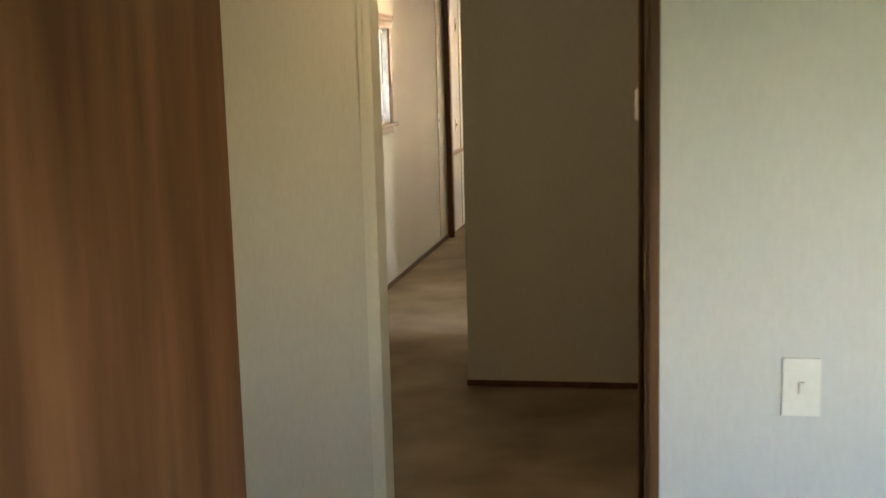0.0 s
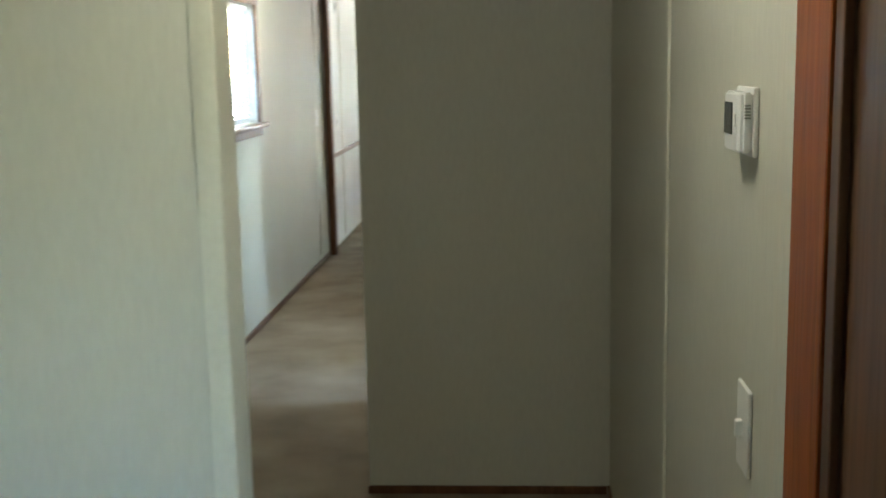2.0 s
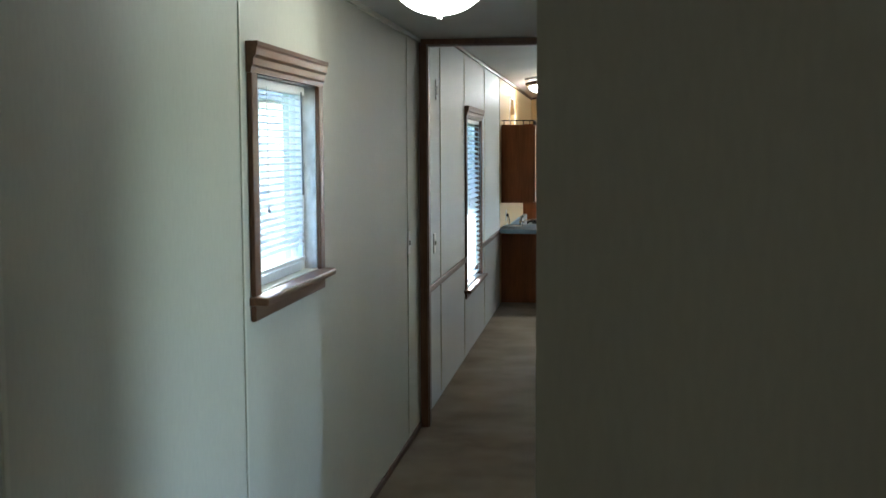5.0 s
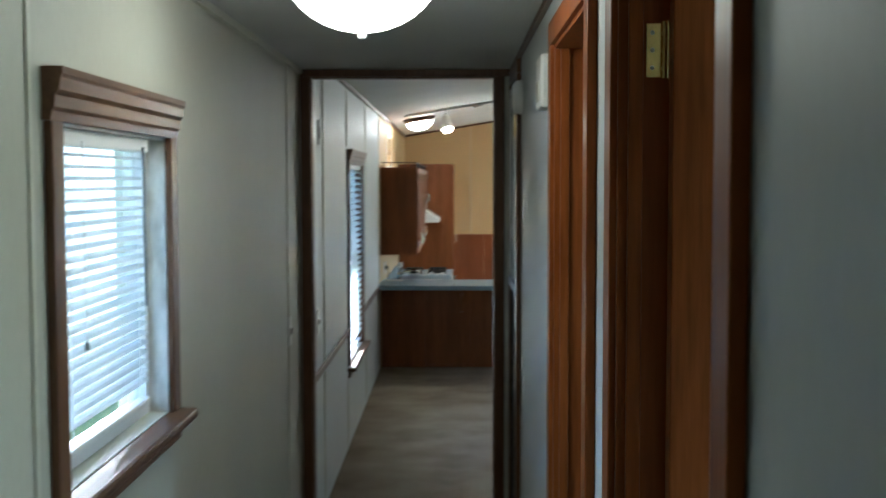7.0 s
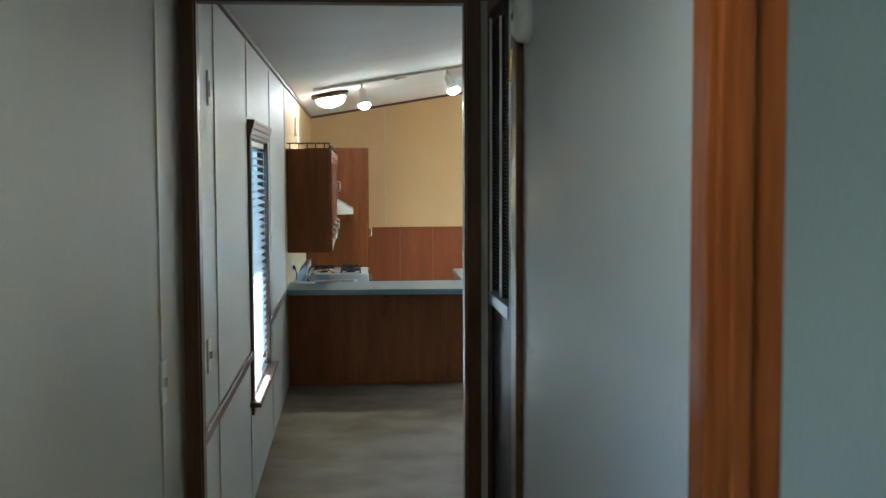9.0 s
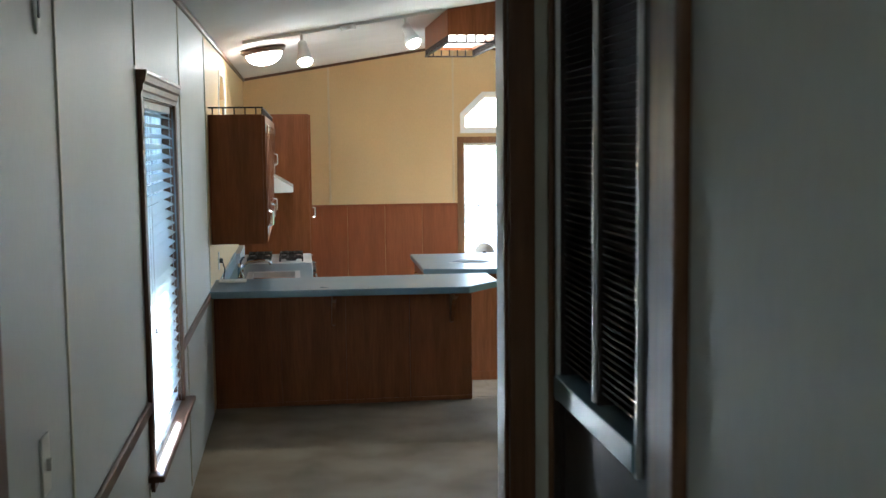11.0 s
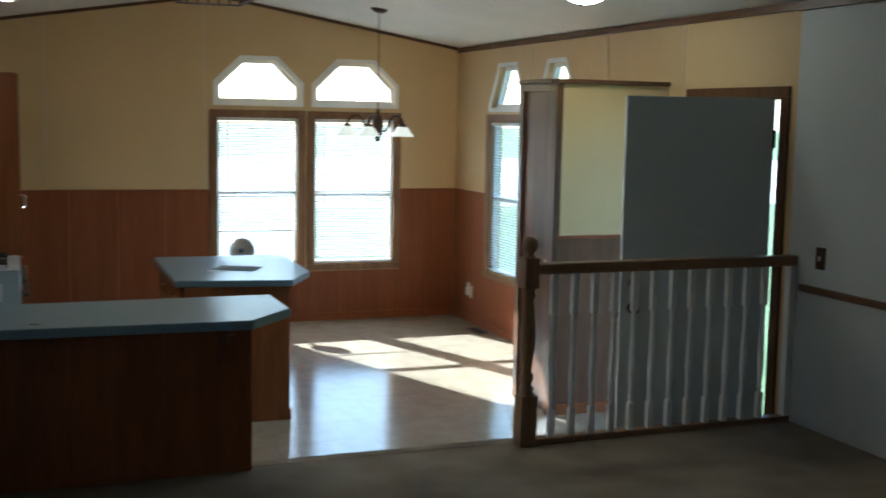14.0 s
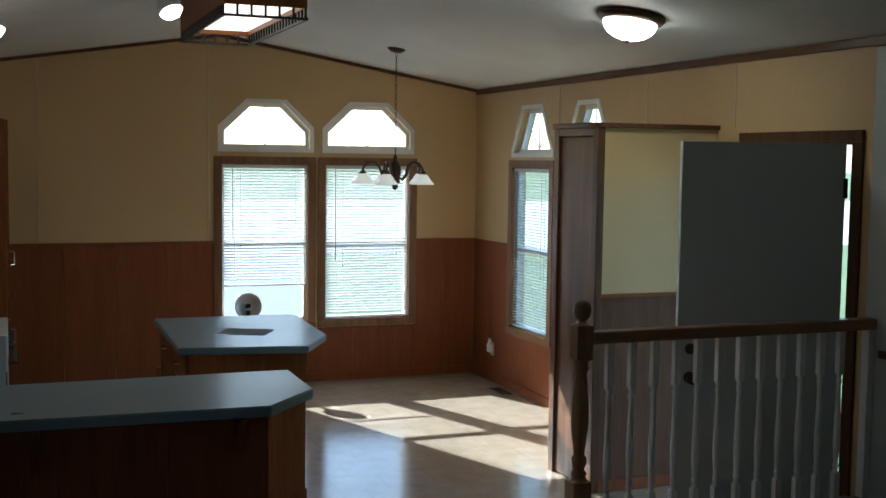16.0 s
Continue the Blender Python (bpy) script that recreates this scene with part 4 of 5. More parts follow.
panel_door(tall, 0.6455, 13.285, 13.95, 0.62, 1.88, 1, (13.34, 1.0), 13.94)
panel_door(tall, 0.6455, 13.285, 13.95, K + 0.09, 0.61, 1, (13.34, 0.5), 13.94)

isl = thing("kitchen_island", (1.9, 12.3, K), "red-brown laminate kitchen island with grey top", "island")
part("body", bx(1.56, 11.762, K + 0.002, 2.182, 12.88, 0.593, 0.002), CAB, isl)
part("end_panel", bx(1.555, 11.745, K, 2.195, 11.761, 0.593, 0.002), CAB, isl)
part("side_panel", bx(2.183, 11.762, K, 2.196, 12.885, 0.593, 0.002), CAB, isl)
part("base_strip", bx(1.552, 11.738, K + 0.001, 2.203, 11.7445, K + 0.07, 0.002), CAB, isl)
part("base_strip", bx(2.1965, 11.74, K + 0.001, 2.204, 12.885, K + 0.07, 0.002), CAB, isl)
part("countertop", prism([(1.50, 11.78), (2.19, 11.66), (2.39, 12.03), (2.42, 12.92), (1.515, 12.96)], 0.594, 0.634, "z", 0.005), COUNTER, isl, "grey laminate top with clipped corner")
for i in range(2):
    y0, y1 = 11.80 + i * 0.54, 12.32 + i * 0.54
    dr = part("drawer", bx(1.54, y0, 0.43, 1.5595, y1, 0.58, 0.004), CAB, isl)
    part("handle", tube([(1.54, (y0 + y1) / 2 - 0.045, 0.505), (1.515, (y0 + y1) / 2 - 0.04, 0.505), (1.515, (y0 + y1) / 2 + 0.04, 0.505), (1.54, (y0 + y1) / 2 + 0.045, 0.505)], 0.005, 8), BRASS, dr)
    panel_door(isl, 1.5595, y0, y1, K + 0.09, 0.42, -1, (y1 - 0.04, 0.3))
sheet = thing("paper_sheet", (1.96, 12.25, 0.635), "printed paper sheet lying on the island top", "paper")
part("leaf", bx(-0.14, -0.11, 0.6355, 0.14, 0.11, 0.637, m=pose(1.96, 12.25, 0, 0, 0, -28)), PAPER, sheet)
cornr = thing("folded_slip", (1.80, 12.2, 0.635), "small white slip beside the paper sheet", "paper")
part("leaf", bx(-0.05, -0.02, 0.6355, 0.05, 0.02, 0.6365, m=pose(1.81, 12.18, 0, 0, 0, 15)), WHITE, cornr)

lamp = thing("clamp_lamp", (2.52, YB + 0.012, 0.28), "shiny round clamp lamp with pale reflector on the window sill", "lamp")
part("reflector", lathe([(0.03, -0.055), (0.045, -0.05), (0.075, -0.03), (0.10, 0.0), (0.106, 0.004), (0.10, 0.004), (0.072, -0.026), (0.04, -0.044), (0, -0.044)], (2.525, YB - 0.05, 0.42), 32, pose(0, 0, 0, 80)), STEEL, lamp, shiny=True)
part("rim_ring", lathe([(0.100, -0.004), (0.112, -0.004), (0.114, 0.004), (0.110, 0.010), (0.100, 0.008), (0.098, 0.0), (0.100, -0.004)], (2.525, YB - 0.05, 0.42), 32, pose(0, 0, 0, 80)), ENAMEL, lamp, shiny=True)
part("socket", lathe([(0, 0.03), (0.018, 0.025), (0.02, -0.05), (0.0, -0.055)], (2.525, YB - 0.04, 0.42), 16, pose(0, 0, 0, 80)), IRON, lamp)
part("clamp", bx(2.51, YB - 0.06, 0.2795, 2.54, YB - 0.02, 0.38, 0.003), IRON, lamp)

# ---- entry closet, entrance door and rail ----
clo = thing("entry_closet", (4.2, 11.62, K), "boxed-in entry closet with yellow board and wainscot", "closet", "structure")
part("front_board", bx(3.83, 11.35, 0.905, XR - 0.0005, 11.39, 1.862), YELLOW, clo)
part("front_wainscot", bx(3.83, 11.343, K, XR - 0.0005, 11.389, 0.883, 0.002), CLOSETWOOD, clo)
part("wainscot_cap", bx(3.815, 11.33, 0.884, XR - 0.0005, 11.389, 0.904, 0.004), WAINS, clo)
part("top_trim", bx(3.79, 11.325, 1.8625, XR - 0.0005, 11.40, 1.89, 0.004), TRIM, clo)
part("top_board", bx(3.83, 11.401, 1.8625, XR - 0.0005, 11.88, 1.885), YELLOW, clo)
part("rear_board", bx(3.83, 11.84, K, XR - 0.0005, 11.88, 1.862), YELLOW, clo)
for n, b in (("side_casing", (3.785, 11.335, K, 3.8295, 11.40, 1.862)), ("side_casing", (3.785, 11.825, K, 3.8295, 11.89, 1.862)), ("head_casing", (3.785, 11.40, 1.815, 3.8295, 11.825, 1.862)), ("cap", (3.775, 11.40, 1.8625, 3.8295, 11.90, 1.892))):
    part(n, bx(*b, bev=0.004), TRIM, clo)
part("baseboard", bx(3.83, 11.33, K, XR - 0.0005, 11.3425, K + 0.07, 0.003), WAINS, clo)
cd = part("closet_door", bx(3.80, 11.404, K + 0.012, 3.826, 11.821, 1.811, 0.003), DOORWOOD, clo, "dark wood-grain closet door")
part("knob", lathe([(0, 0), (0.022, 0), (0.022, 0.005), (0.010, 0.01), (0.010, 0.03), (0.026, 0.04), (0.027, 0.055), (0.015, 0.065), (0, 0.066)], (3.80, 11.45, 0.72), 18, pose(0, 0, 0, 0, -90)), BRASS, cd, "polished brass knob")
for z in (0.0, 1.55):
    part("hinge", bx(3.792, 11.815, z, 3.80, 11.83, z + 0.08, 0.001), IRON, cd)

ef = thing("door_frame_6", (XR, 10.62, K), "dark oak casing of the entrance door", "door frame", "structure")
for n, b in (("casing", (XR - 0.019, 10.115, K, XR - 0.0005, 10.186, 1.784)), ("casing", (XR - 0.019, 11.054, K, XR - 0.0005, 11.118, 1.784)), ("head_casing", (XR - 0.019, 10.115, 1.784, XR - 0.0005, 11.118, 1.842)),
             ("jamb", (XR - 0.002, 10.18, K, XR + 0.12, 10.20, 1.77)), ("jamb", (XR - 0.002, 11.04, K, XR + 0.12, 11.06, 1.77)), ("head_jamb", (XR - 0.002, 10.18, 1.77, XR + 0.12, 11.06, 1.79)),
             ("threshold", (XR - 0.002, 10.20, K, XR + 0.12, 11.04, K + 0.02))):
    part(n, bx(*b, bev=0.003), TRIM if n != "threshold" else STEEL, ef)
ed = thing("entrance_door", (4.57, 10.215, K + 0.012), "grey-white flush entrance door standing open inward", "door")
dm = pose(4.572, 10.215, 0, 0, 0, math.degrees(math.atan2(10.47 - 10.215, 3.782 - 4.572)))
part("door_panel", bx(0.0, -0.044, K + 0.014, 0.832, 0.0, 1.775, 0.003, m=dm), DOORPAINT, ed)
for z in (K + 0.25, 0.75, 1.5):
    part("hinge", bx(-0.01, -0.03, z, 0.012, 0.006, z + 0.1, 0.002, m=dm), IRON, ed)
rot = dm.to_3x3().to_4x4()
part("knob", lathe([(0, 0), (0.03, 0), (0.03, 0.006), (0.012, 0.012), (0.012, 0.035), (0.028, 0.045), (0.028, 0.06), (0, 0.066)], dm @ Vector((0.765, 0, 0.59)), 18, rot @ pose(0, 0, 0, -90)), BRONZE, ed, "dull metal knob")
part("deadbolt", lathe([(0, 0), (0.028, 0), (0.026, 0.014), (0, 0.016)], dm @ Vector((0.765, 0, 0.735)), 18, rot @ pose(0, 0, 0, -90)), BRONZE, ed)

rail = thing("stair_railing", (3.8, 10.01, 0), "oak handrail with turned white balusters at the step", "railing")
part("handrail", bx(3.03, 9.975, 0.868, XR - 0.001, 10.042, 0.925, 0.012), RAILWOOD, rail)
part("shoe_rail", bx(3.03, 9.98, 0.0, XR - 0.001, 10.04, 0.03, 0.005), RAILWOOD, rail)
nw = part("newel_post", bx(2.945, 9.965, 0, 3.035, 10.055, 0.26, 0.006), NEWELWOOD, rail, "turned oak newel with ball finial")
part("upper_block", bx(2.95, 9.97, 0.80, 3.03, 10.05, 0.955, 0.006), NEWELWOOD, nw)
part("turning", lathe([(0.042, 0.26), (0.030, 0.275), (0.038, 0.29), (0.024, 0.31), (0.036, 0.34), (0.036, 0.36), (0.024, 0.375), (0.026, 0.40), (0.038, 0.50), (0.040, 0.58), (0.030, 0.70), (0.024, 0.74), (0.036, 0.76), (0.028, 0.78), (0.038, 0.80)], (2.99, 10.01, 0), 20), NEWELWOOD, nw, shiny=True)
part("finial", lathe([(0.038, 0.955), (0.022, 0.962), (0.020, 0.975), (0.034, 0.99), (0.041, 1.015), (0.038, 1.04), (0.022, 1.058), (0, 1.063)], (2.99, 10.01, 0), 20), NEWELWOOD, nw, shiny=True)
bal = bmesh.new()
bx(-0.016, -0.016, 0.03, 0.016, 0.016, 0.17, 0.002, bm=bal)
bx(-0.016, -0.016, 0.66, 0.016, 0.016, 0.868, 0.002, bm=bal)
lathe([(0.015, 0.17), (0.010, 0.185), (0.015, 0.20), (0.011, 0.22), (0.016, 0.30), (0.017, 0.36), (0.013, 0.50), (0.010, 0.60), (0.014, 0.62), (0.010, 0.64), (0.015, 0.66)], seg=12, bm=bal)
bme = mesh_of("baluster", bal, WHITE)
for i in range(12):
    shared("baluster", bme, Matrix.Translation((3.132 + i * 0.1157, 10.01, 0)), rail, "turned white baluster")
part("wall_newel", bx(XR - 0.04, 9.985, 0.03, XR - 0.001, 10.035, 0.868, 0.004), WHITE, rail)

# ---- lamps ----
def dome_lamp(x, y, zc, r, label, lean=0.0, rim=BRONZE, deep=0.66, glass=DOME, flare=1.25):
    th = thing("ceiling_light", (x, y, zc), label, "ceiling light", group="dome lights on the ceilings")
    m = pose(0, 0, 0, 0, lean, 0)
    part("pan", lathe([(0, 0.0), (r * flare, 0.0), (r * (flare + 0.02), -0.014), (r * flare * 0.96, -0.03), (r * 1.05, -0.045), (r * 0.98, -0.04), (0, -0.03)], (x, y, zc), 40, m), rim, th, shiny=True)
    prof = [(r * math.cos(a), -0.04 - r * deep * math.sin(a)) for a in [math.pi / 2 * k / 9 for k in range(10)]]
    part("glass", lathe(prof, (x, y, zc), 40, m), glass, th, "lit opal glass bowl", shiny=True)
    b = Matrix.Translation((x, y, zc)) @ m @ Vector((0, 0, -0.04 - r * deep))
    part("finial", lathe([(0, 0.004), (0.01, 0.0), (0.008, -0.012), (0, -0.016)], b, 12), rim, th)
    return th


ang = math.degrees(math.atan(SLOPE))
dome_lamp(0.485, 2.25, HC, 0.165, "lit dome light on the hall ceiling", 0, ENAMEL, 0.83, HALLDOME, 1.05)
# This second dome is assumed, out of view; it fills the lobby with warm light.
dome_lamp(1.32, -2.32, HC, 0.165, "unseen dome light added to brighten the lobby", 0, ENAMEL, 0.83, LOBBYFILL, 1.05)
dome_lamp(0.30, 11.70, roof_z(0.30) - 0.003, 0.135, "lit dome light above the kitchen sink", -ang)
dome_lamp(3.72, 10.90, roof_z(3.72) - 0.003, 0.142, "lit dome light above the entry step", ang)

track = thing("track_light", (0.86, 10.92, 2.4), "white ceiling track with two lit spot heads", "track light")
part("track", prism([(0.18, roof_z(0.18) - 0.022), (1.56, roof_z(1.56) - 0.022), (1.56, roof_z(1.56) - 0.002), (0.18, roof_z(0.18) - 0.002)], 10.90, 10.935, "y"), WHITE, track)
part("feed_box", lathe([(0, 0), (0.055, 0), (0.05, -0.03), (0, -0.03)], (0.90, 10.917, roof_z(0.90) - 0.012), 20, pose(0, 0, 0, 0, -ang)), WHITE, track)
for x, tip in ((0.585, (0.03, -0.035)), (1.30, (0.05, -0.02))):
    z = roof_z(x) - 0.022
    hd = part("spot_head", lathe([(0, 0.0), (0.028, -0.002), (0.034, -0.03), (0.036, -0.07), (0.052, -0.11), (0.056, -0.15), (0.05, -0.15), (0.045, -0.115), (0, -0.10)], (x, 10.917, z - 0.05), 24,
                                pose(0, 0, 0, -24, -20 if x > 1 else -8)), WHITE, track, "white spot head", shiny=True)
    part("stem", tube([(x, 10.917, z), (x, 10.917, z - 0.06)], 0.011, 8), WHITE, hd)
    part("bulb", lathe([(0.044, -0.128), (0.049, -0.145), (0.038, -0.168), (0.018, -0.178), (0, -0.18)], (x, 10.917, z - 0.05), 24, pose(0, 0, 0, -24, -20 if x > 1 else -8)), BULB, hd, "lit reflector bulb", shiny=True)

boxl = thing("box_light", (1.9, 11.7, 2.35), "wood-framed fluorescent box light with open rail edge", "ceiling light")
bx0, bx1, by0, by1 = 1.60, 2.0, 10.98, 12.35
for n, a in (("side", (bx0, by0, bx0 + 0.015, by1)), ("side", (bx1 - 0.015, by0, bx1, by1)), ("side", (bx0 + 0.015, by0, bx1 - 0.015, by0 + 0.015)), ("side", (bx0 + 0.015, by1 - 0.015, bx1 - 0.015, by1))):
    part(n, prism([(a[0], 2.375), (a[2], 2.375), (a[2], roof_z(a[2]) - 0.001), (a[0], roof_z(a[0]) - 0.001)], a[1], a[3], "y"), CAB, boxl)
part("diffuser", bx(bx0 + 0.016, by0 + 0.016, 2.40, bx1 - 0.016, by1 - 0.016, 2.408), PANELGLOW, boxl, "lit plastic diffuser")
for b in ((bx0 - 0.004, by0 - 0.004, bx0 + 0.01, by1 + 0.004), (bx1 - 0.01, by0 - 0.004, bx1 + 0.004, by1 + 0.004), (bx0 + 0.01, by0 - 0.004, bx1 - 0.01, by0 + 0.01), (bx0 + 0.01, by1 - 0.01, bx1 - 0.01, by1 + 0.004)):
    part("lower_rail", bx(b[0], b[1], 2.318, b[2], b[3], 2.330), DARKWOOD, boxl)
sp_me = mesh_of("spindle", bx(-0.005, -0.005, 2.330, 0.005, 0.005, 2.376), DARKWOOD)
for i in range(21):
    y = by0 + 0.02 + (by1 - by0 - 0.04) * i / 20
    for x in (bx0 + 0.004, bx1 - 0.004):
        shared("spindle", sp_me, Matrix.Translation((x, y, 0)), boxl)
for i in range(1, 6):
    x = bx0 + (bx1 - bx0) * i / 6
    for y in (by0 + 0.004, by1 - 0.004):
        shared("spindle", sp_me, Matrix.Translation((x, y, 0)), boxl)

cx, cy = 3.39, 13.75
ch = thing("chandelier", (cx, cy, 1.44), "dark bronze five-arm chandelier with frosted glass shades", "chandelier")
cz = roof_z(cx)
part("canopy", lathe([(0, 0), (0.068, 0), (0.07, -0.006), (0.04, -0.028), (0, -0.034)], (cx, cy, cz - 0.002), 24, pose(0, 0, 0, 0, ang)), BRONZE, ch, shiny=True)
chain = bmesh.new()
n = 22
for i in range(n):
    z = 1.70 + (cz - 0.035 - 1.70) * (i + 0.5) / n
    h = (cz - 0.035 - 1.70) / n * 0.62
    ring = [(cx + (0.008 * math.cos(a) if i % 2 else 0), cy + (0 if i % 2 else 0.008 * math.cos(a)), z + h * math.sin(a)) for a in [2 * math.pi * k / 8 for k in range(9)]]
    tube(ring, 0.0022, 5, chain)
part("chain", chain, BRONZE, ch)
part("body", lathe([(0, 1.70), (0.010, 1.695), (0.018, 1.67), (0.014, 1.655), (0.034, 1.63), (0.046, 1.59), (0.044, 1.55), (0.034, 1.51), (0.038, 1.49), (0.018, 1.475), (0.023, 1.455), (0.010, 1.435), (0, 1.43)], (cx, cy, 0), 20), BRONZE, ch, shiny=True)
for k in range(5):
    a = 2 * math.pi * k / 5 + 0.35
    d = Vector((math.cos(a), math.sin(a), 0))
    o = Vector((cx, cy, 0))
    arm = part("arm", tube([o + d * r + Vector((0, 0, z)) for r, z in ((0.02, 1.53), (0.07, 1.515), (0.10, 1.545), (0.12, 1.605), (0.16, 1.645), (0.21, 1.635), (0.24, 1.60), (0.245, 1.575))], 0.009, 8), BRONZE, ch, shiny=True)
    part("cup", lathe([(0, 0.02), (0.016, 0.02), (0.030, 0.0), (0.032, -0.01), (0, -0.008)], o + d * 0.245 + Vector((0, 0, 1.56)), 14), BRONZE, arm)
    part("shade", lathe([(0.030, 0.0), (0.040, -0.012), (0.062, -0.045), (0.088, -0.075), (0.086, -0.077), (0.058, -0.046), (0.036, -0.014), (0.028, -0.002)], o + d * 0.245 + Vector((0, 0, 1.556)), 24), SHADE, arm, "frosted glass shade", shiny=True)

# ---- small fittings ----
def plate(name, centre, axis, w, h, label, cat, toggle=True, d=-1, mm=None):
    x, y, z = centre
    th = thing(name, centre, label, cat)
    if axis == "x":
        part("plate", bx(x, y - w / 2, z - h / 2, x + 0.006 * d, y + w / 2, z + h / 2, 0.0025), mm or PLASTIC, th)
        if toggle:
            part("toggle", bx(x + 0.006 * d, y - 0.006, z - 0.012, x + 0.016 * d, y + 0.006, z + 0.012, 0.002), PLASTIC, th)
    else:
        part("plate", bx(x - w / 2, y, z - h / 2, x + w / 2, y + 0.006 * d, z + h / 2, 0.0025), mm or PLASTIC, th)
        if toggle:
            part("toggle", bx(x - 0.006, y + 0.006 * d, z - 0.012, x + 0.006, y + 0.016 * d, z + 0.012, 0.002), PLASTIC, th)
    return th


plate("light_switch", (1.7445, -2.25, 0.95), "x", 0.075, 0.12, "ivory wall switch in the lobby", "switch")
plate("light_switch", (0.0005, 4.44, 1.08), "x", 0.072, 0.118, "ivory wall switch beside the hall opening", "switch", d=1)
plate("light_switch", (0.0005, 5.37, 1.0), "x", 0.072, 0.12, "ivory wall switch in the living room", "switch", d=1)
plate("light_switch", (2.05, -2.9505, 0.82), "y", 0.075, 0.12, "white wall switch beside the bedroom doorway", "switch")
plate("light_switch", (XR - 0.0005, 9.80, 0.93), "x", 0.072, 0.118, "dark wall switch beside the entrance", "switch", mm=BRONZE)
tho = thing("thermostat", (1.744, -2.225, 1.37), "white wall thermostat with small grey display", "thermostat")
part("back_plate", bx(1.737, -2.285, 1.322, 1.7445, -2.17, 1.412, 0.003), PLASTIC, tho)
hsg = part("housing", prism([(1.737, -2.281), (1.724, -2.279), (1.719, -2.272), (1.719, -2.184), (1.724, -2.176), (1.737, -2.173)], 1.328, 1.406, "z", 0.003), WHITE, tho)
part("display", bx(1.7175, -2.24, 1.350, 1.7192, -2.19, 1.392), DISPLAY, hsg, "small dark display")
part("button", bx(1.7170, -2.263, 1.362, 1.7192, -2.250, 1.378, 0.0005), PLASTIC, hsg)
for i in range(5):
    part("vent_slot", bx(1.726, -2.2822, 1.388 - i * 0.004, 1.734, -2.2802, 1.390 - i * 0.004), GREYPLASTIC, hsg)
oval = thing("doorbell_plate", (0.001, 5.47, 1.93), "small oval pewter plate on the wall", "wall plate")
part("plate", lathe([(0, 0.008), (0.03, 0.006), (0.034, 0.0), (0, 0)], (0.0005, 5.47, 1.93), 24, Matrix.Diagonal((1, 0.75, 1.9, 1)) @ pose(0, 0, 0, 0, 90)), STEEL, oval, shiny=True)
part("slot", bx(0.006, 5.462, 1.90, 0.010, 5.478, 1.955, 0.002), IRON, oval)
chime = thing("door_chime", (XH - 0.015, 2.9, 1.95), "ivory door chime box on the hall wall", "chime")
part("cover", bx(XH - 0.032, 2.83, 1.88, XH - 0.0005, 2.99, 2.02, 0.01), PLASTIC, chime)
part("grille", bx(XH - 0.0345, 2.86, 1.90, XH - 0.0322, 2.96, 1.95), BATTEN, chime)
smoke = thing("smoke_alarm", (XH - 0.02, 4.12, 2.0), "white smoke alarm on the hall wall", "smoke alarm")
part("housing", lathe([(0, 0.04), (0.045, 0.038), (0.06, 0.025), (0.065, 0.0), (0, 0)], (XH - 0.0005, 4.115, 2.0), 28, pose(0, 0, 0, 0, -90)), WHITE, smoke, shiny=True)
part("test_button", lathe([(0, 0.044), (0.009, 0.042), (0.01, 0.038), (0, 0.038)], (XH - 0.0005, 4.115, 2.0), 12, pose(0, 0, 0, 0, -90)), GREYPLASTIC, smoke)
air = thing("plug_in_freshener", (XR - 0.02, 14.585, 0.03), "white plug-in unit in the wainscot outlet", "plug")
part("plate", bx(XR - 0.012, 14.55, -0.03, XR - 0.0075, 14.62, 0.085, 0.002), PLASTIC, air)
part("unit", bx(XR - 0.055, 14.56, 0.0, XR - 0.0125, 14.61, 0.075, 0.008), WHITE, air)
part("bottle", lathe([(0, 0), (0.016, 0.002), (0.018, 0.03), (0.01, 0.045), (0, 0.045)], (XR - 0.035, 14.585, 0.075), 14), WHITE, air)
vent = thing("floor_vent", (4.475, 14.15, K), "brown metal floor vent in the vinyl floor", "vent")
part("frame", bx(4.42, 14.01, K + 0.0005, 4.53, 14.29, K + 0.005, 0.002), BRONZE, vent)
for i in range(10):
    part("slat", bx(4.43, 14.028 + i * 0.0262, K + 0.005, 4.52, 14.036 + i * 0.0262, K + 0.009), IRON, vent)

# ---- outside ----
structure("ground", bx(-300, -300, -0.95, 300, 300, -0.75), GRASS, "mown grass around the home", "ground")
structure("pavement", prism([(-30, YB + 4.5), (4.3, YB + 4.5), (7.9, YB + 17.995), (-30, YB + 17.995)], -0.75, -0.735, "z"), DRIVE, "grey paved drive beyond the end wall", "pavement")

# Made-up pale ground in place of lawn, so the end windows look out on white.
structure("road", bx(-90, YB + 18, -0.75, 90, YB + 52, -0.738), CONCRETE, "pale concrete street added to brighten the view through the end windows", "road")


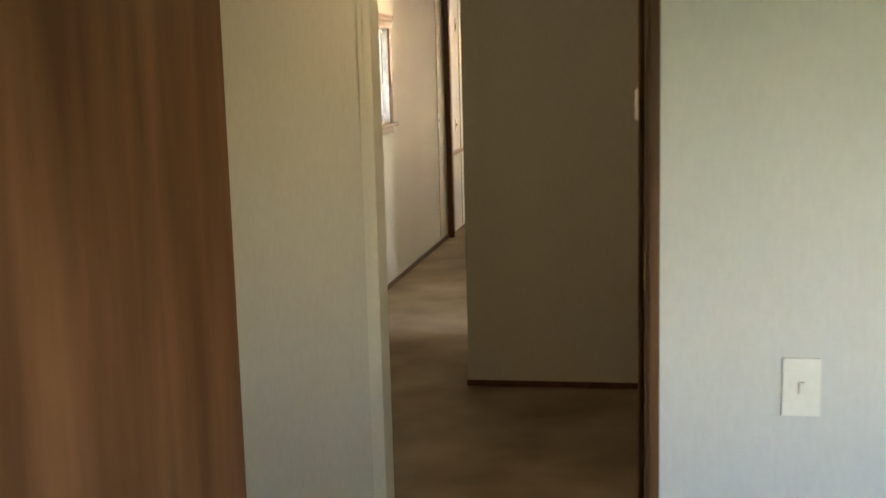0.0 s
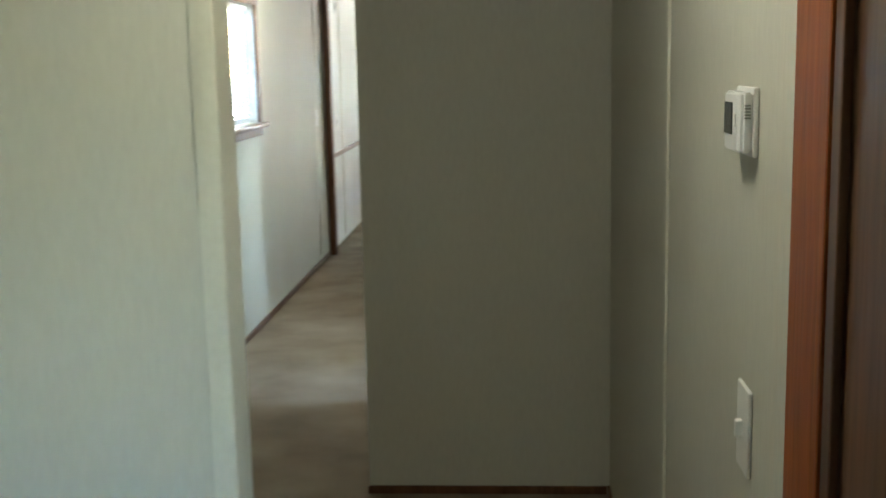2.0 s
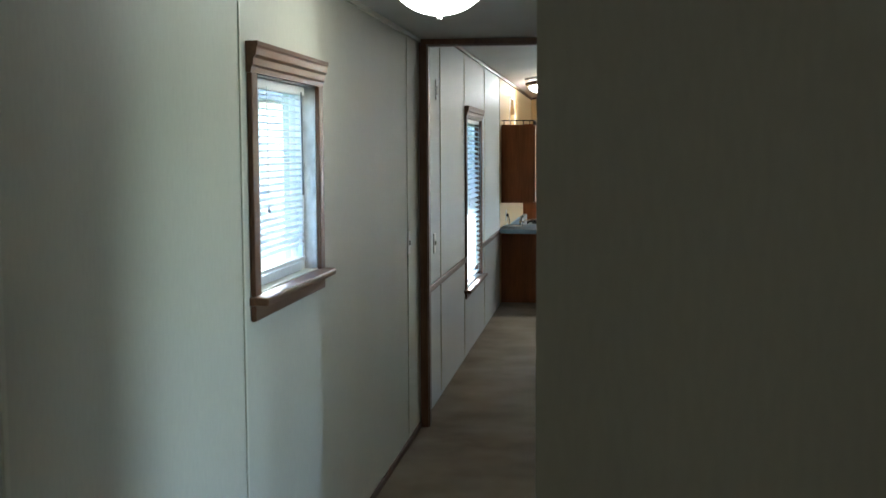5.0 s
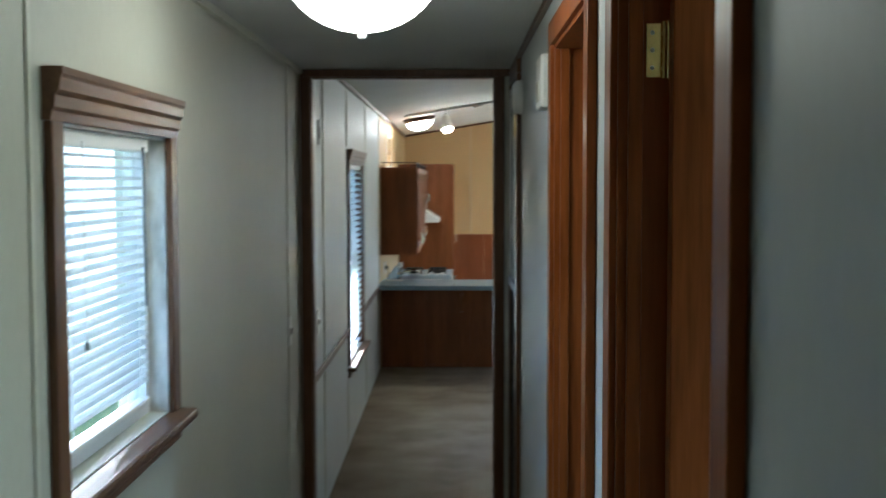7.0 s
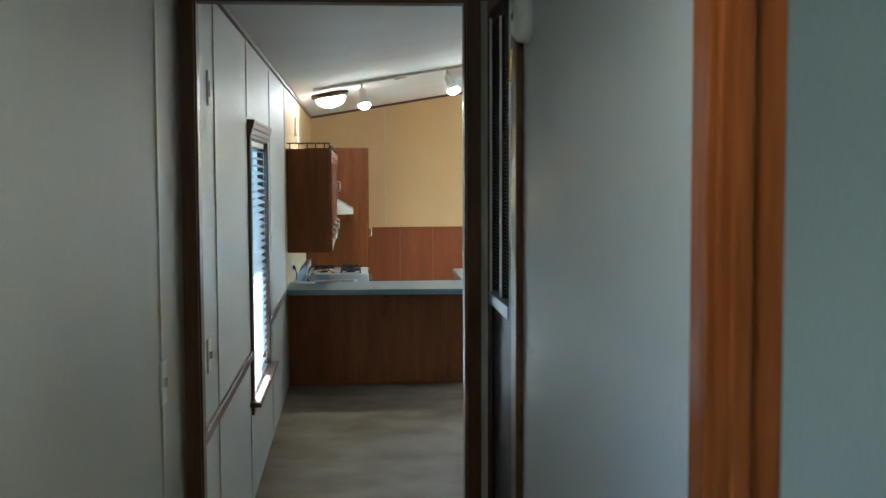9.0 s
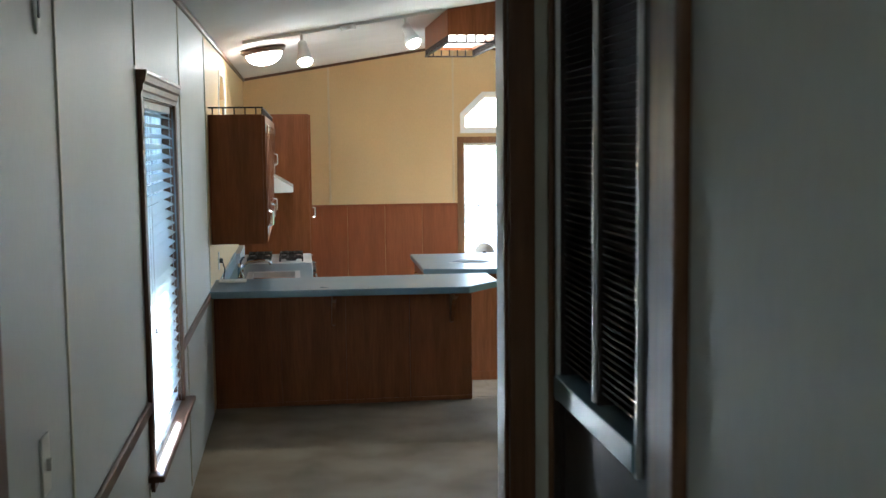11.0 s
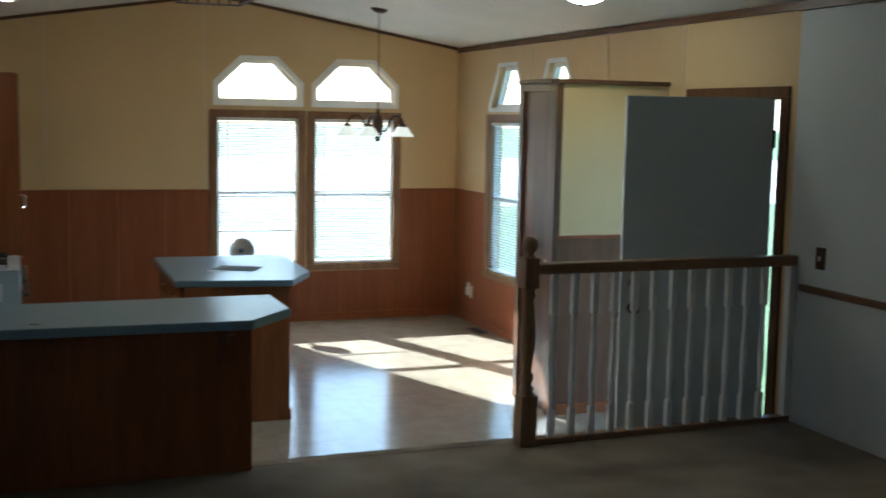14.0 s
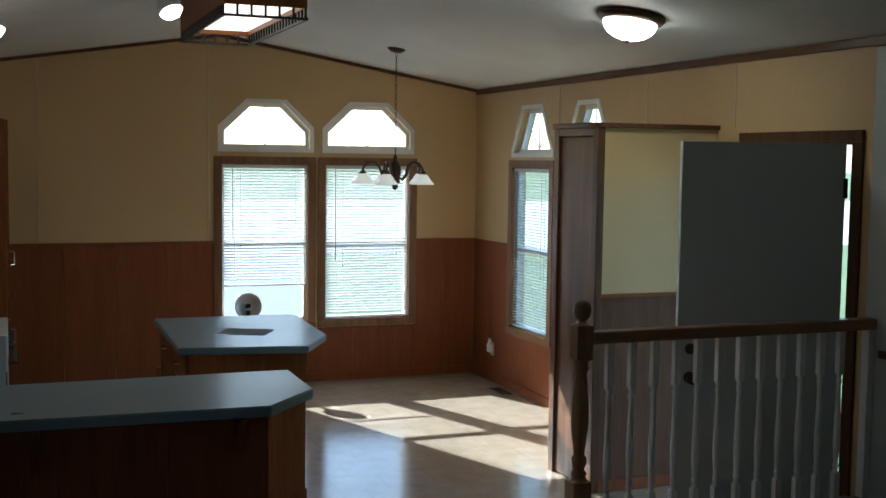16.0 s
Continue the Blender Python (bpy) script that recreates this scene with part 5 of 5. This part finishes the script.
def far_home(name, x0, y0, x1, y1, long_axis, label):
    h = thing(name, ((x0 + x1) / 2, (y0 + y1) / 2, -0.75), label, "house")
    part("wall", bx(x0, y0, -0.75, x1, y1, 2.2), SIDING, h)
    n = 18
    for i in range(n):
        z = -0.70 + i * 0.16
        if long_axis == "x":
            part("siding_board", prism([(y0 - 0.022, z), (y0 - 0.001, z), (y0 - 0.001, z + 0.155), (y0 - 0.006, z + 0.155)], x0, x1, "x"), SIDING, h)
        else:
            part("siding_board", prism([(x1 + 0.022, z), (x1 + 0.001, z), (x1 + 0.001, z + 0.155), (x1 + 0.006, z + 0.155)], y0, y1, "y"), SIDING, h)
    if long_axis == "x":
        ym = (y0 + y1) / 2
        part("roof", prism([(y0 - 0.3, 2.2), (y1 + 0.3, 2.2), (y1 + 0.3, 2.3), (ym, 3.2), (y0 - 0.3, 2.3)], x0 - 0.2, x1 + 0.2, "x"), ROOF, h)
        for x in (x0 + 2, x0 + 5, x0 + 8.5):
            w = part("window", bx(x, y0 - 0.05, 0.3, x + 1.0, y0 - 0.023, 1.5), WVINYL, h)
            part("pane", bx(x + 0.07, y0 - 0.056, 0.37, x + 0.93, y0 - 0.0505, 1.43), DARKGLASS, w)
    else:
        xm = (x0 + x1) / 2
        part("roof", prism([(x0 - 0.3, 2.2), (x1 + 0.3, 2.2), (x1 + 0.3, 2.3), (xm, 3.2), (x0 - 0.3, 2.3)], y0 - 0.2, y1 + 0.2, "y"), ROOF, h)
        for y in (y0 + 2, y0 + 7, y0 + 12):
            w = part("window", bx(x1 + 0.023, y, 0.3, x1 + 0.05, y + 1.0, 1.5), WVINYL, h)
            part("pane", bx(x1 + 0.0505, y + 0.07, 0.37, x1 + 0.056, y + 0.93, 1.43), DARKGLASS, w)
    return h


far_home("mobile_home", -32, YB + 30, -14, YB + 34.5, "x", "white sided home across the drive")
far_home("mobile_home", -7.6, -6, -3.4, 14, "y", "white sided home beside the hall windows")


def tree(x, y, h, seed, label):
    rnd = random.Random(seed)
    t = thing("tree", (x, y, -0.75), label, "tree", group="trees behind the home")
    bm = lathe([(0.22, 0), (0.16, 0.5), (0.13, h * 0.4), (0.06, h * 0.75), (0, h * 0.8)], (x, y, -0.75), 10)
    tips = []
    for k in range(9):
        a, z = k * 2.4 + rnd.random(), h * (0.35 + 0.45 * rnd.random())
        d = Vector((math.cos(a), math.sin(a), 0.5 + 0.4 * rnd.random()))
        p = Vector((x, y, -0.75 + z))
        L = h * (0.25 + 0.12 * rnd.random())
        pts = [p, p + d * L * 0.5, p + d * L + Vector((0, 0, 0.2))]
        tube(pts, 0.035, 6, bm)
        tips += pts[1:]
    part("trunk", bm, BARK, t)
    verts, faces = [], []
    for p in tips:
        for _ in range(170):
            c = p + Vector((rnd.gauss(0, 0.55), rnd.gauss(0, 0.55), rnd.gauss(0.1, 0.45)))
            u = Vector((rnd.uniform(-1, 1), rnd.uniform(-1, 1), rnd.uniform(-1, 1))).normalized()
            w = u.orthogonal().normalized() * rnd.uniform(0.04, 0.07)
            i = len(verts)
            verts += [c - u * 0.09, c + w, c + u * 0.09, c - w]
            faces.append((i, i + 1, i + 2, i + 3))
    me = bpy.data.meshes.new("crown")
    me.from_pydata([tuple(v) for v in verts], [], faces)
    me.materials.append(LEAF)
    ob = new("crown", me)
    ob.parent = t
    ob.matrix_parent_inverse = Matrix.Translation(-t.location)


tree(-9, YB + 40, 8.0, 3, "leafy tree behind the home across the drive")
# Invented tree out of view; its crown dapples the sun reaching window_2.
tree(-4.3, YB + 3.6, 9.0, 5, "unseen leafy tree added to shade the living room window")
tree(26.0, 24.0, 8.0, 8, "leafy tree beyond the dining side window")
